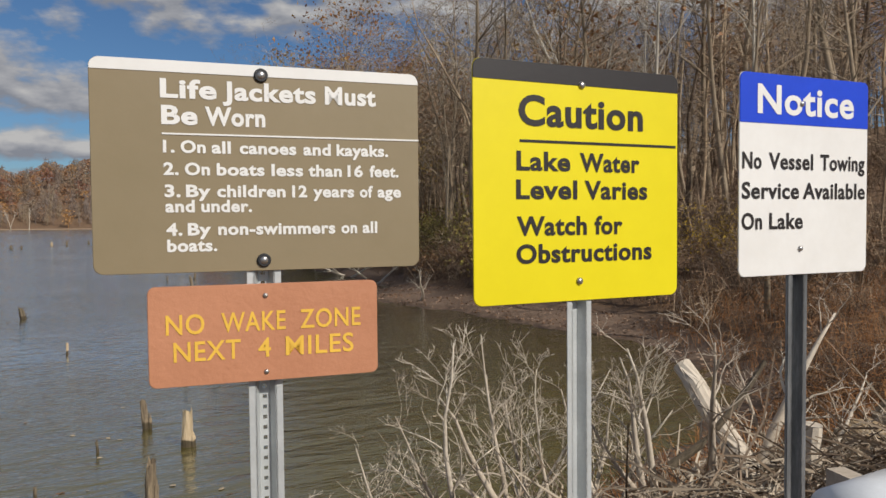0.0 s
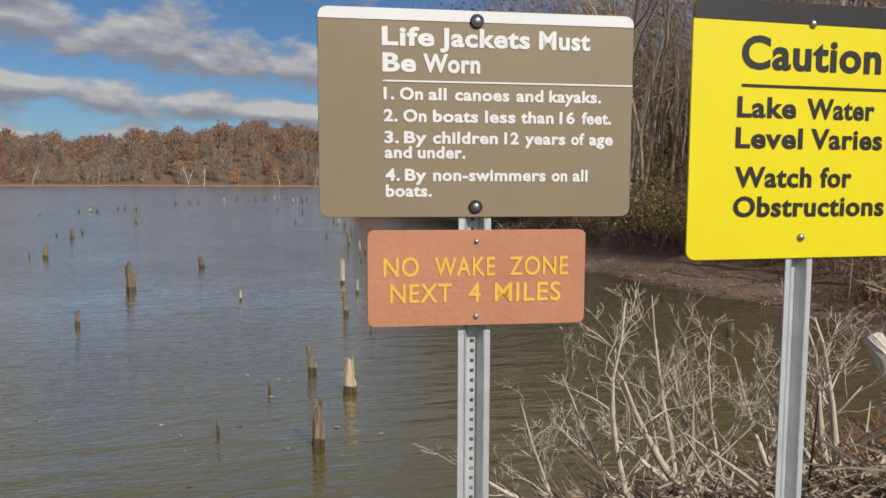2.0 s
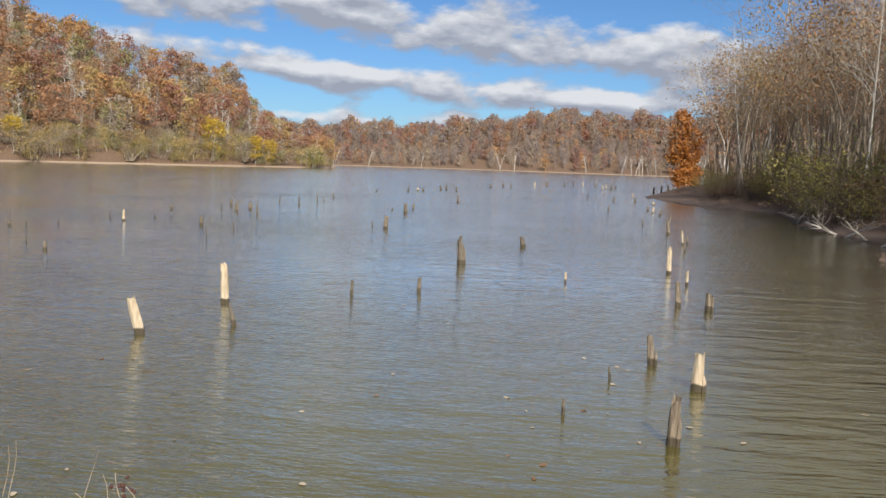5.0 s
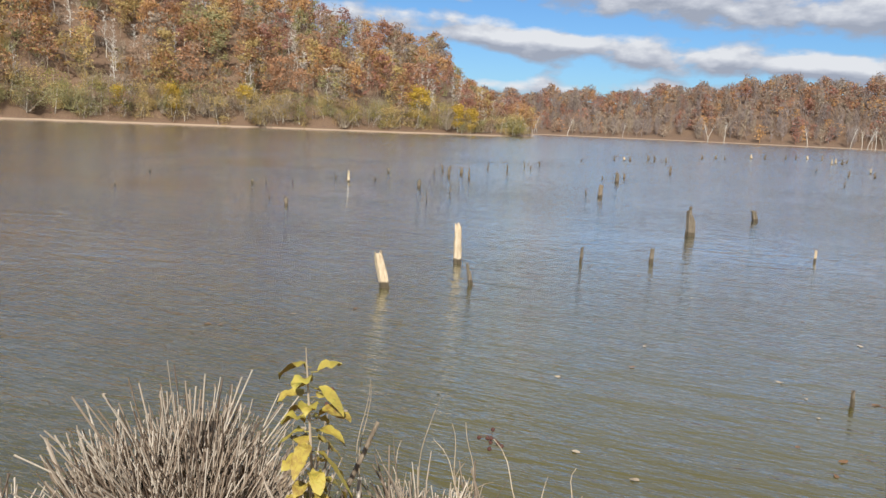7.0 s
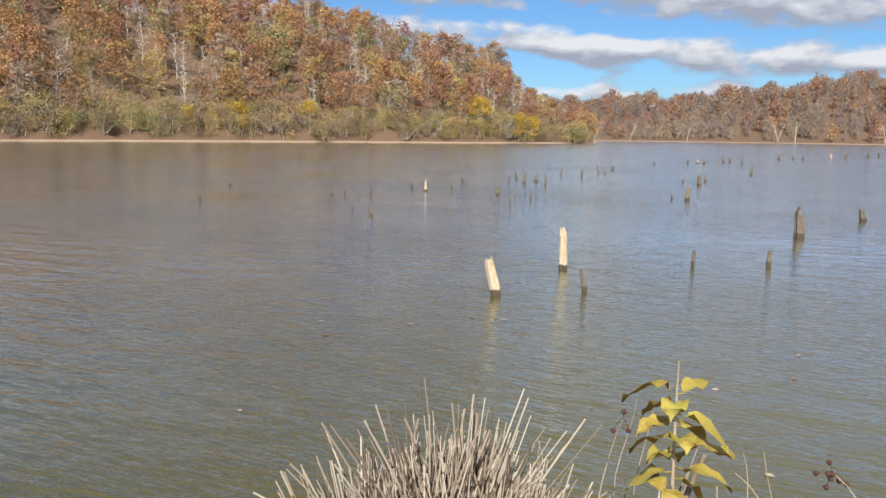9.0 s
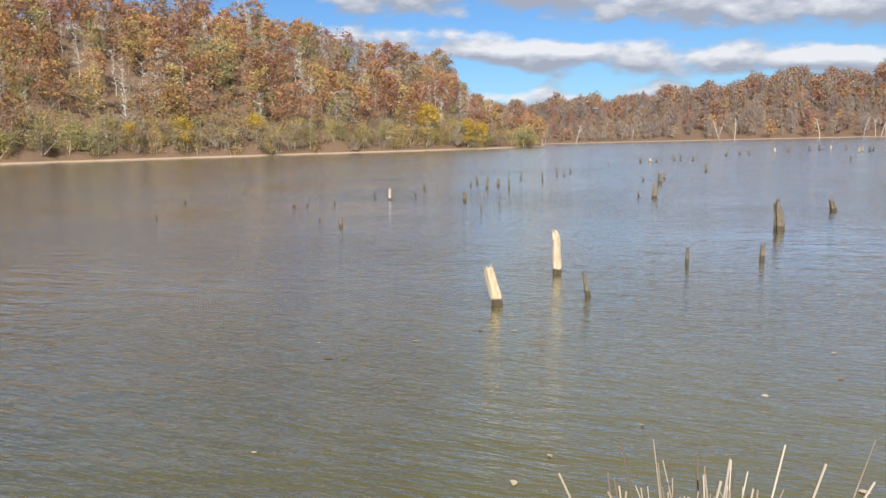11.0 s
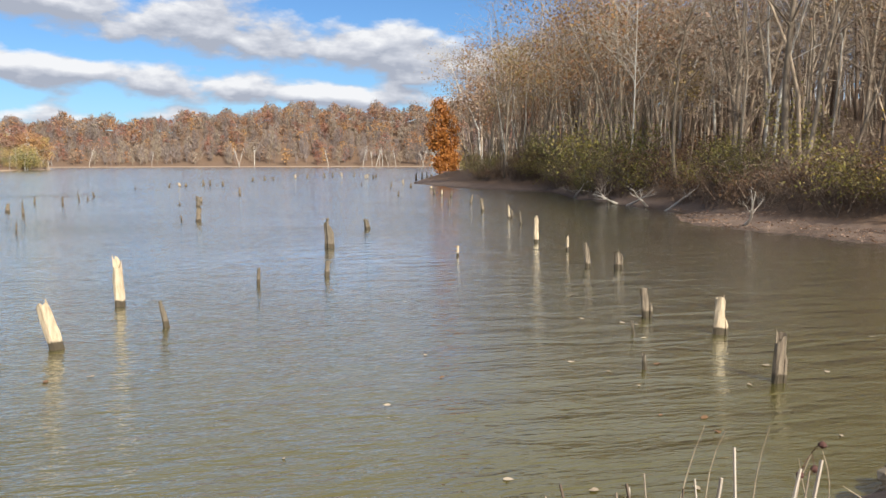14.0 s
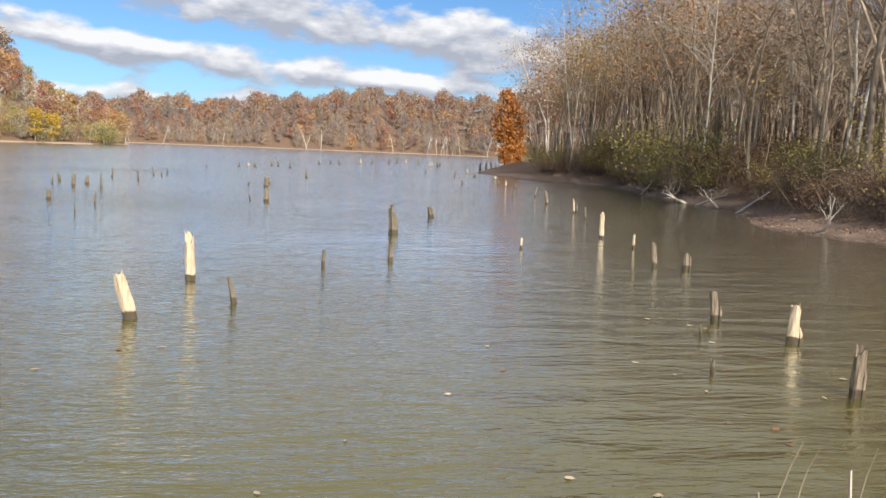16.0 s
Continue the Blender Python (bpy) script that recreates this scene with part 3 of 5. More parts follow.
    tries = far = 0
    while far < 720 and tries < 40000:
        tries += 1
        x, y = rng.uniform(-42, 62), rng.uniform(24, 165)
        if (x + 38) ** 2 + (y - 101) ** 2 < 150:
            continue
        d = float(home_distance(np.array([x]), np.array([y]))[0]) - float(beach_width(y))
        if d < 9 or d > 95 or x < -3 - 0.36 * y or x > 6 + 0.42 * y:
            continue
        far += 1
        # most stems take the darkened bark, as painted shade deep in the woods
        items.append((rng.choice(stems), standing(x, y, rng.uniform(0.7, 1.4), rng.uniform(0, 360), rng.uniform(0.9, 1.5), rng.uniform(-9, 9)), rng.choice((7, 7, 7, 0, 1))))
    tries = low = 0
    while low < 1000 and tries < 40000:
        tries += 1
        x, y = rng.uniform(-42, 40), rng.uniform(13, 110)
        if (x + 38) ** 2 + (y - 101) ** 2 < 150:
            continue
        d = float(home_distance(np.array([x]), np.array([y]))[0]) - float(beach_width(y))
        if d < 0.5 or d > 40 or x < -3 - 0.38 * y or x > 6 + 0.5 * y or rng.random() < d / 50:
            continue
        low += 1
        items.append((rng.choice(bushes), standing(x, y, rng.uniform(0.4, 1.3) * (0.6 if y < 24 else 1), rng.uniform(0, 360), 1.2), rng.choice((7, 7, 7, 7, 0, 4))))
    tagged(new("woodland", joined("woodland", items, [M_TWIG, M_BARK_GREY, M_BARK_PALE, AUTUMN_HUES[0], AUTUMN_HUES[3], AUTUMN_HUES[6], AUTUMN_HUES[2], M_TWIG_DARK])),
           "dense leafless woods climbing the slope behind the shore", "woods", kind="stuff")
    for t in bare + leafy + sapling + thin + scant + under:
        discard(t)


def make_shrub(name, seed, tall, leaf, leaves, size, label, wide=1.0, stems=9):
    rng = random.Random(seed)
    root = new(name)
    wood, g, tips = Geo(), Geo(), []
    for i in range(stems):
        a = rng.uniform(0, 6.3)
        grow(wood, rng, Vector((rng.gauss(0, 0.25), rng.gauss(0, 0.25), -0.1)), Vector((math.cos(a) * wide * 0.7, math.sin(a) * wide * 0.7, 1)), tall * rng.uniform(0.6, 1.1), 0.018, 1, 4, tips, 0.7, 0.2)
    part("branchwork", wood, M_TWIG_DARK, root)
    for i in range(leaves):
        p = rng.choice(tips)
        g.scrap(p + Vector((rng.gauss(0, 1), rng.gauss(0, 1), rng.gauss(0, 0.8))) * 0.22 * tall / 2, size * rng.uniform(0.6, 1.3), rng)
    if leaves:
        part("foliage", g, leaf, root)
    return tagged(root, label, "shrub")


def bank_shrubs():
    green = [make_shrub("shrub", 61 + i, 2.6, M_GREEN, 1000, 0.06, "shrub with fading green leaves on the bank") for i in range(3)]
    brown = [make_shrub("shrub", 71 + i, 2.2, M_BRUSH, 700, 0.055, "tangled brown undergrowth shrub on the bank", stems=8) for i in range(3)]
    bare = [make_shrub("shrub", 81 + i, 2.8, M_BRUSH, 0, 0.06, "bare tangled shrub on the bank", stems=9) for i in range(2)]
    rng = random.Random(8)
    made = tries = 0
    while made < 135 and tries < 12000:
        tries += 1
        x, y = rng.uniform(-52, 22), rng.uniform(12, 125)
        if (x + 38) ** 2 + (y - 101) ** 2 < 150:
            continue
        d = float(home_distance(np.array([x]), np.array([y]))[0]) - float(beach_width(y))
        if d < 0.3 or d > 7 or (d > 3 and rng.random() < 0.6) or x < -3 - 0.385 * y:
            continue
        roll = rng.random()
        near = y < 25
        t = rng.choice(green) if roll < (0.05 if near else 0.3) else rng.choice(brown) if roll < (0.85 if near else 0.75) else rng.choice(bare)
        place(t, x, y, rng.uniform(0.4, 1.3) * (0.6 if near else 1 + 0.5 * float(smoothstep(36, 55, y))), rng.uniform(0, 360), group="undergrowth on the bank")
        made += 1
    made = tries = 0
    while made < 26 and tries < 6000:
        tries += 1
        x, y = rng.uniform(-45, 8), rng.uniform(33, 112)
        d = float(home_distance(np.array([x]), np.array([y]))[0]) - float(beach_width(y))
        if d < 0.5 or d > 2.6 or x < -3 - 0.385 * y:
            continue
        place(rng.choice(green), x, y, rng.uniform(0.6, 1.15), rng.uniform(0, 360), group="undergrowth on the bank", wide=1.2)
        made += 1
    gold = make_shrub("shrub", 91, 3.4, M_YELLOW, 1500, 0.055, "tall shrub with yellow autumn leaves on the bank")
    for x, y, z in ((2.6, 34.5, 1.2), (4.0, 33.5, 1.1), (5.2, 32.2, 0.9), (8.4, 31.5, 0.9), (9.2, 30.4, 0.7)):
        place(gold, x, y, z, x * 40)
    for t in green + brown + bare + [gold]:
        discard(t)
    orange = make_tree("tree", 95, 11, 0.16, M_BARK_GREY, M_ORANGE, 4200, 0.24, kids=(16, 6, 2), spread=0.55, scatter=0.5, clumps=60, crown=(0.06, 0.165), label="bright orange autumn tree on the point")
    for x, y, z in ((-49.2, 110.0, 1.0), (-48.3, 112.0, 0.8)):
        place(orange, x, y, z, x * 31, wide=0.9)
    discard(orange)


right_forest()
bank_shrubs()


def polar(az, r):
    a = radians(az)
    return -2 + r * math.sin(a), r * math.cos(a)


def left_hill():
    leafy = [make_tree("tree", 110 + i, 15 + i % 3, 0.16, M_BARK_GREY, M_AUTUMN, 580, 0.36, kids=(6,), spread=0.6, sides=3, scatter=0.72, clumps=24, crown=(0.25 + 0.05 * (i % 3), 0.22),
                       label="autumn tree with rust and orange leaves on the hillside") for i in range(5)]
    bare = []
    for i in range(3):
        root = tagged(new("tree"), "bare pale-trunked tree on the hillside", "tree")
        part("trunk", cheap_stem(120 + i, 15, 54, 0.075, 1.3, M_BARK_PALE if i else M_BARK_GREY), None, root)
        bare.append(root)
    low = [make_tree("tree", 130 + i, 7, 0.08, M_BARK_PALE, (M_BRUSH, M_GREEN, AUTUMN_HUES[6])[i], 560, 0.18, kids=(5,), spread=0.8, sides=3, scatter=0.7, clumps=22, crown=(0.08, 0.33),
                     label="low bushy tree along the far shore") for i in range(3)]
    rng = random.Random(17)
    items = []
    for i in range(980):
        az = -104 + 54.5 * rng.random()
        q = 9 + 165 * rng.random() ** 0.9
        H = np.interp(az, *PEN_H)
        if H < 14 and q > 45:
            q *= 0.3
        x, y = polar(az, np.interp(az, PEN_AZ, PEN_R) + q)
        roll = rng.random()
        size, turn, wide = rng.uniform(0.75, 1.25) * (0.75 if H < 10 else 1), rng.uniform(0, 360), rng.uniform(0.95, 1.35)
        leafless = roll < (0.4 if q < 60 else 0.28)
        t = rng.choice(bare) if leafless else rng.choice(leafy)
        if q < 55 and az > -92 and i < 240:
            place(t, x, y, size, turn, group="hillside woods across the lake", wide=1.0 if leafless else wide)
        else:
            ms = meshes_of(t)
            m = standing(x, y, size, turn, 1.0 if leafless else wide)
            items.append((ms[0], m, rng.choice((0, 1, 1)) if leafless else 0))
            if len(ms) > 1:
                items.append((ms[1], m, 2 + rng.choice((0, 0, 0, 1, 1, 2, 2, 3, 3, 4, 4, 5, 6))))
    for i in range(330):
        az = -104 + 54.2 * rng.random()
        x, y = polar(az, np.interp(az, PEN_AZ, PEN_R) + rng.uniform(2.5, 12))
        m = standing(x, y, rng.uniform(0.4, 1.3), rng.uniform(0, 360), 1.3)
        k = rng.randrange(3)
        a, b = meshes_of(low[k])
        items += [(a, m, 1), (b, m, (rng.choice((5, 4)), rng.choice((9, 7)), rng.choice((8, 4)))[k])]
    fill = [cheap_bush(320 + i, 5.5, 40, 0.08) for i in range(4)]
    for i in range(700):
        az = -104 + 53.5 * rng.random()
        q = 4 + 148 * rng.random() ** 1.5
        if np.interp(az, *PEN_H) < 14:
            q = min(q, 30)
        x, y = polar(az, np.interp(az, PEN_AZ, PEN_R) + q)
        items.append((rng.choice(fill), standing(x, y, rng.uniform(0.5, 1.5), rng.uniform(0, 360), 1.2), rng.choice((0, 0, 8, 8, 5, 4, 7, 7))))
    tagged(new("woodland", joined("woodland", items, [M_BARK_GREY, M_BARK_PALE] + AUTUMN_HUES + [M_GREEN])), "rust, orange and olive autumn woods on the hill across the lake", "woods", kind="stuff")
    gold = make_tree("tree", 140, 13, 0.2, M_BARK_PALE, M_YELLOW, 1500, 0.34, kids=(12, 4), spread=0.65, sides=5, scatter=0.8, clumps=34, crown=(0.25, 0.27), label="bright yellow autumn tree above the far shore")
    for az, q, z in ((-58.3, 5, 1.2), (-55.3, 4, 0.85), (-54.3, 4, 0.8), (-71.0, 6, 0.7), (-76.0, 6, 0.75), (-79.5, 5, 0.6)):
        x, y = polar(az, np.interp(az, PEN_AZ, PEN_R) + q)
        place(gold, x, y, z, az * 30)
    for t in leafy + bare + low + [gold]:
        discard(t)


def far_woods():
    """Woods on the far hills, past counting."""
    rng = random.Random(23)
    kinds = []
    for k in range(6):
        g = Geo()
        leafless = k > 2
        for j in range(105 if not leafless else 62):
            u = rng.random()
            r = (3.6 if not leafless else 2.4) * math.sqrt(max(0.06, 1 - (1.7 * u - 0.75) ** 2))
            p = Vector((rng.gauss(0, 0.5) * r, rng.gauss(0, 0.5) * r, 14 * (0.2 + 0.8 * u)))
            if leafless:
                sliver(g, p, p + Vector((rng.gauss(0, 0.8), rng.gauss(0, 0.8), rng.uniform(1.5, 3.4))), 0.17, rng)
            else:
                g.scrap(p, rng.uniform(0.45, 0.95), rng)
        g.tube([Vector((0, 0, -1)), Vector((0.3, 0, 12))], [0.24, 0.06], 3, False)
        kinds.append(g.mesh("far_tree", M_FARLEAF))
    items = []
    for i in range(3400):
        az = rng.uniform(-64, -8)
        q = 8 + 200 * rng.random() ** 0.85
        x, y = polar(az, np.interp(az, FAR_AZ, FAR_R) + q)
        k = rng.randrange(3) if rng.random() < (0.2 if q < 70 else 0.5) else rng.randrange(3, 6)
        slot = rng.choice((0, 0, 1, 3, 3, 4, 4, 6, 6)) if k < 3 else rng.choice((7, 7, 7, 8))
        items.append((kinds[k], standing(x, y, rng.uniform(0.6, 0.95), rng.uniform(0, 360), rng.uniform(1.1, 1.6)), slot))
    tagged(new("woodland", joined("woodland", items, AUTUMN_HUES + [M_FARBARK, M_BARK_GREY])), "russet and bare grey woods on the far hills", "woods", kind="stuff")
    snag = make_tree("tree", 150, 15, 0.22, M_BARK_PALE, kids=(10, 4), spread=0.45, sides=5, label="bleached standing dead tree at the far shore")
    for i in range(24):
        az = rng.choice((rng.uniform(-29, -20), rng.uniform(-29, -20), rng.uniform(-50, -20)))
        x, y = polar(az, np.interp(az, FAR_AZ, FAR_R) + rng.uniform(1, 6))
        place(snag, x, y, rng.uniform(0.6, 1.1), rng.uniform(0, 360), group="dead trees at the far shore")
    discard(snag)


left_hill()
far_woods()


def table(f, x0, x1, y0, y1, step):
    """A quick look-up of a function of the plan."""
    xs, ys = np.arange(x0, x1, step), np.arange(y0, y1, step)
    X, Y = np.meshgrid(xs, ys)
    Z = f(X.ravel(), Y.ravel()).reshape(X.shape)
    return lambda x, y: Z[int((y - y0) / step), int((x - x0) / step)]


SHORE_D, GROUND_Z = table(home_distance, -14, 18, 3, 48, 0.1), table(height, -14, 18, 3, 48, 0.1)


# ---- signs ----
def rounded(x0, x1, z0, z1, r, y0, y1, top=True, bottom=True):
    """A flat board in the x-z plane with rounded corners and a small bevel on its face."""
    ring = []
    for cx, cz, a0, on in ((x1 - r, z1 - r, 0, top), (x0 + r, z1 - r, 90, top), (x0 + r, z0 + r, 180, bottom), (x1 - r, z0 + r, 270, bottom)):
        if on:
            for k in range(7):
                a = radians(a0 + 15 * k)
                ring.append((cx + r * math.cos(a), cz + r * math.sin(a)))
        else:
            ring.append((x1 if a0 in (0, 270) else x0, z1 if a0 in (0, 90) else z0))
    g, n = Geo(), len(ring)
    mx, mz, e = (x0 + x1) / 2, (z0 + z1) / 2, min(0.0015, (y1 - y0) * 0.4)
    for y, inset in ((y0, e), (y0 + e, 0), (y1, 0)):
        for x, z in ring:
            l = math.hypot(x - mx, z - mz)
            g.v.append(Vector((x - (x - mx) / l * inset, y, z - (z - mz) / l * inset)))
    for i in range(2):
        for k in range(n):
            g.f.append((i * n + k, (i + 1) * n + k, (i + 1) * n + (k + 1) % n, i * n + (k + 1) % n))
    g.f += [tuple(range(n - 1, -1, -1))[::-1], tuple(range(2 * n, 3 * n))[::-1]]
    return g


def text_mesh(words, bold):
    c = bpy.data.curves.new("lettering", "FONT")
    c.space_character = 1.07
    c.body, c.size, c.offset, c.extrude, c.resolution_u = words, 1.0, bold, 0.0, 4
    ob = new("lettering", c)
    bpy.context.view_layer.update()
    me = bpy.data.meshes.new_from_object(ob.evaluated_get(bpy.context.evaluated_depsgraph_get()))
    bpy.data.objects.remove(ob)
    return me


def letters_of(me):
    """The line of words cut into its letters, dots with their stems."""
    root = list(range(len(me.vertices)))

    def find(i):
        while root[i] != i:
            root[i] = root[root[i]]
            i = root[i]
        return i

    for e in me.edges:
        root[find(e.vertices[0])] = find(e.vertices[1])
    spans = {}
    for v in me.vertices:
        lo, hi = spans.get(find(v.index), (9.0, -9.0))
        spans[find(v.index)] = (min(lo, v.co.x), max(hi, v.co.x))
    groups = []
    for key, (lo, hi) in sorted(spans.items(), key=lambda q: q[1]):
        if groups and min(hi, groups[-1][2]) - max(lo, groups[-1][1]) > 0.5 * min(hi - lo, groups[-1][2] - groups[-1][1]):
            groups[-1] = (groups[-1][0] | {key}, min(lo, groups[-1][1]), max(hi, groups[-1][2]))
        else:
            groups.append(({key}, lo, hi))
    out = []
    for keys, _, _ in groups:
        ids = {}
        faces = []
        for p in me.polygons:
            if find(p.vertices[0]) in keys:
                faces.append([ids.setdefault(i, len(ids)) for i in p.vertices])
        glyph = bpy.data.meshes.new("letter")
        glyph.from_pydata([me.vertices[i].co[:] for i in ids], [], faces)
        out.append(glyph)
    return out


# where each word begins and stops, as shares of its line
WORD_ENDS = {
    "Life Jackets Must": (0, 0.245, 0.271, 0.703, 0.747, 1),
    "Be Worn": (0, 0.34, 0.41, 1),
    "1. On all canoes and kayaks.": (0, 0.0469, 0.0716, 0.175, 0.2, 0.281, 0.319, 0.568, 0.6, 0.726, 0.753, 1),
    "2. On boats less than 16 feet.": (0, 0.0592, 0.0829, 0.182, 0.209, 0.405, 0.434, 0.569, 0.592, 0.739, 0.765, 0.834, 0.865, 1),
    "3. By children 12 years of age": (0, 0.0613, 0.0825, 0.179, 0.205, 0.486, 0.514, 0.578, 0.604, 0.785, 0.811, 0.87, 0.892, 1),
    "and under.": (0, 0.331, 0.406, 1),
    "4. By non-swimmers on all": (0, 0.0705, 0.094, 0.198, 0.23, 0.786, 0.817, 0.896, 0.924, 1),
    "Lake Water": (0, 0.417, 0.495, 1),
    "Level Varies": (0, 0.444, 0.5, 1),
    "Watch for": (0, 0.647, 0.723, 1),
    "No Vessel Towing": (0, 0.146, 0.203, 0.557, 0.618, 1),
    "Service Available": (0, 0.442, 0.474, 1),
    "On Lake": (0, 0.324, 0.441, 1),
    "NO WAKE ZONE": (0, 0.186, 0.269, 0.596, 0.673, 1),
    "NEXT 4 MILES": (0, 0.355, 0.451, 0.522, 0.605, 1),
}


def lettering(parent, words, material, x0, x1, z, cap, y, bold=0.028):
    """A line of words from x0 to x1 whose capitals are cap high, on the face at y, each word between its own ends."""
    ref = np.array([v.co[:] for v in text_mesh("H", bold).vertices])
    unit = ref[:, 1].max() - ref[:, 1].min()
    low = ref[:, 1].min()
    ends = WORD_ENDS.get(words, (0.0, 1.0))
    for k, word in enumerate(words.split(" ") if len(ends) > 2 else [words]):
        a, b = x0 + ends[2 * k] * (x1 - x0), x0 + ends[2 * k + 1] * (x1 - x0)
        me = text_mesh(word, bold)
        co = np.array([v.co[:] for v in me.vertices])
        lo, hi = co[:, 0].min(), co[:, 0].max()
        for v in me.vertices:
            v.co = (a + (v.co.x - lo) / (hi - lo) * (b - a), y, z + (v.co.y - low) / unit * cap)
        for glyph in letters_of(me):
            glyph.materials.append(material)
            ob = new("letter", glyph)
            ob.parent = parent
        bpy.data.meshes.remove(me)


def u_post(parent, tall, pierced=True, steel=None):
    """A galvanised U-channel post, open to the front, with its row of holes."""
    g = Geo()
    t = 0.0035
    zs = []
    z = -0.4
    g.box(-0.040, -0.022, 0.0, t, -0.4, tall)
    g.box(0.022, 0.040, 0.0, t, -0.4, tall)
    for sgn in (-1, 1):
        b = len(g.v)
        for zz in (-0.4, tall):
            for x, y in ((0.022, 0.0), (0.026, 0.0), (0.016, 0.032), (0.012, 0.030)):
                g.v.append(Vector((sgn * x, y, zz)))
        for k in range(4):
            q = (b + k, b + (k + 1) % 4, b + 4 + (k + 1) % 4, b + 4 + k)
            g.f.append(q if sgn > 0 else q[::-1])
    g.box(-0.014, -0.005, 0.029, 0.0325, -0.4, tall)
    g.box(0.005, 0.014, 0.029, 0.0325, -0.4, tall)
    if not pierced:
        g.box(-0.005, 0.005, 0.029, 0.0325, -0.4, tall)
    while pierced and z < tall - 0.03:
        g.box(-0.005, 0.005, 0.029, 0.0325, z, z + 0.0154)
        z += 0.0254
    return part("post", g, steel or M_STEEL, parent, "dark steel U-channel post" if steel else "galvanised steel U-channel post")


def bolt(parent, x, y, z, r, washer=0.0):
    g = Geo()
    rings = [(r, 0.0), (r * 0.97, -0.25 * r), (r * 0.72, -0.55 * r), (r * 0.35, -0.72 * r)]
    g.tube([Vector((x, y + d, z)) for _, d in rings], [q for q, _ in rings], 14)
    head = part("bolt", g, M_BOLT, parent, smooth=True)
    if washer:
        w = Geo()
        w.tube([Vector((x, y + 0.001, z)), Vector((x, y - 0.003, z)), Vector((x, y - 0.005, z))], [washer, washer, washer * 0.85], 18)
        part("washer", w, M_RUBBER, head, "black rubber washer")


def sign_base(name, x, y, turn, label):
    root = new(name)
    zg = ground_at(x, y)
    root.matrix_basis = pose(x, y, zg, 0, 0, turn)
    tagged(root, label, "sign")
    return root, zg


def life_jacket_sign():
    root, zg = sign_base("sign", 0.567, 2.832, 27.1, "tan life-jacket sign above a terracotta no-wake board, steel post")
    L, R = -0.374, 0.391
    top, bot = 4.200 - zg, 3.712 - zg
    Hh = top - bot
    u_post(root, top - 0.01)
    panel = part("panel", rounded(L, R, bot, top, 0.022, -0.006, -0.002), M_TAN, root, "tan painted metal panel with a white top edge")
    part("white_band", rounded(L + 0.0005, R - 0.0005, top - 0.027, top - 0.0005, 0.022, -0.0075, -0.0045, bottom=False), M_WHITE, panel)
    W = R - L

    def line(words, u0, u1, v, cap, bold=0.034):
        lettering(panel, words, M_WHITE, L + u0 * W, L + u1 * W, top - v * Hh, cap, -0.0075, bold)

    line("Life Jackets Must", 0.194, 0.855, 0.176, 0.044)
    line("Be Worn", 0.196, 0.500, 0.300, 0.044)
    part("rule", rounded(L + 0.196 * W, R, top - 0.347 * Hh, top - 0.339 * Hh, 0.001, -0.0078, -0.0062), M_WHITE, panel)
    line("1. On all canoes and kayaks.", 0.199, 0.895, 0.432, 0.029)
    line("2. On boats less than 16 feet.", 0.199, 0.930, 0.537, 0.029)
    line("3. By children 12 years of age", 0.201, 0.937, 0.641, 0.029)
    line("and under.", 0.202, 0.455, 0.713, 0.029)
    line("4. By non-swimmers on all", 0.203, 0.855, 0.823, 0.029)
    line("boats.", 0.205, 0.349, 0.900, 0.029)
    bolt(panel, 0.0, -0.007, 4.176 - zg, 0.0115, 0.0165)
    bolt(panel, 0.0, -0.007, 3.737 - zg, 0.0115, 0.0165)
    L, R, top, bot = -0.263, 0.274, 3.681 - zg, 3.449 - zg
    board = part("board", rounded(L, R, bot, top, 0.017, -0.020, -0.004), M_TERRA, root, "terracotta routed board with yellow lettering")
    W, Hh = R - L, top - bot
    for words, u0, u1, v in (("NO WAKE ZONE", 0.072, 0.919, 0.478), ("NEXT 4 MILES", 0.101, 0.885, 0.752)):
        lettering(board, words, M_LETTER_Y, L + u0 * W, L + u1 * W, top - v * Hh, 0.046, -0.0215, 0.012)
    bolt(board, 0.0, -0.020, 3.653 - zg, 0.0065)
    bolt(board, 0.0, -0.020, 3.470 - zg, 0.0065)


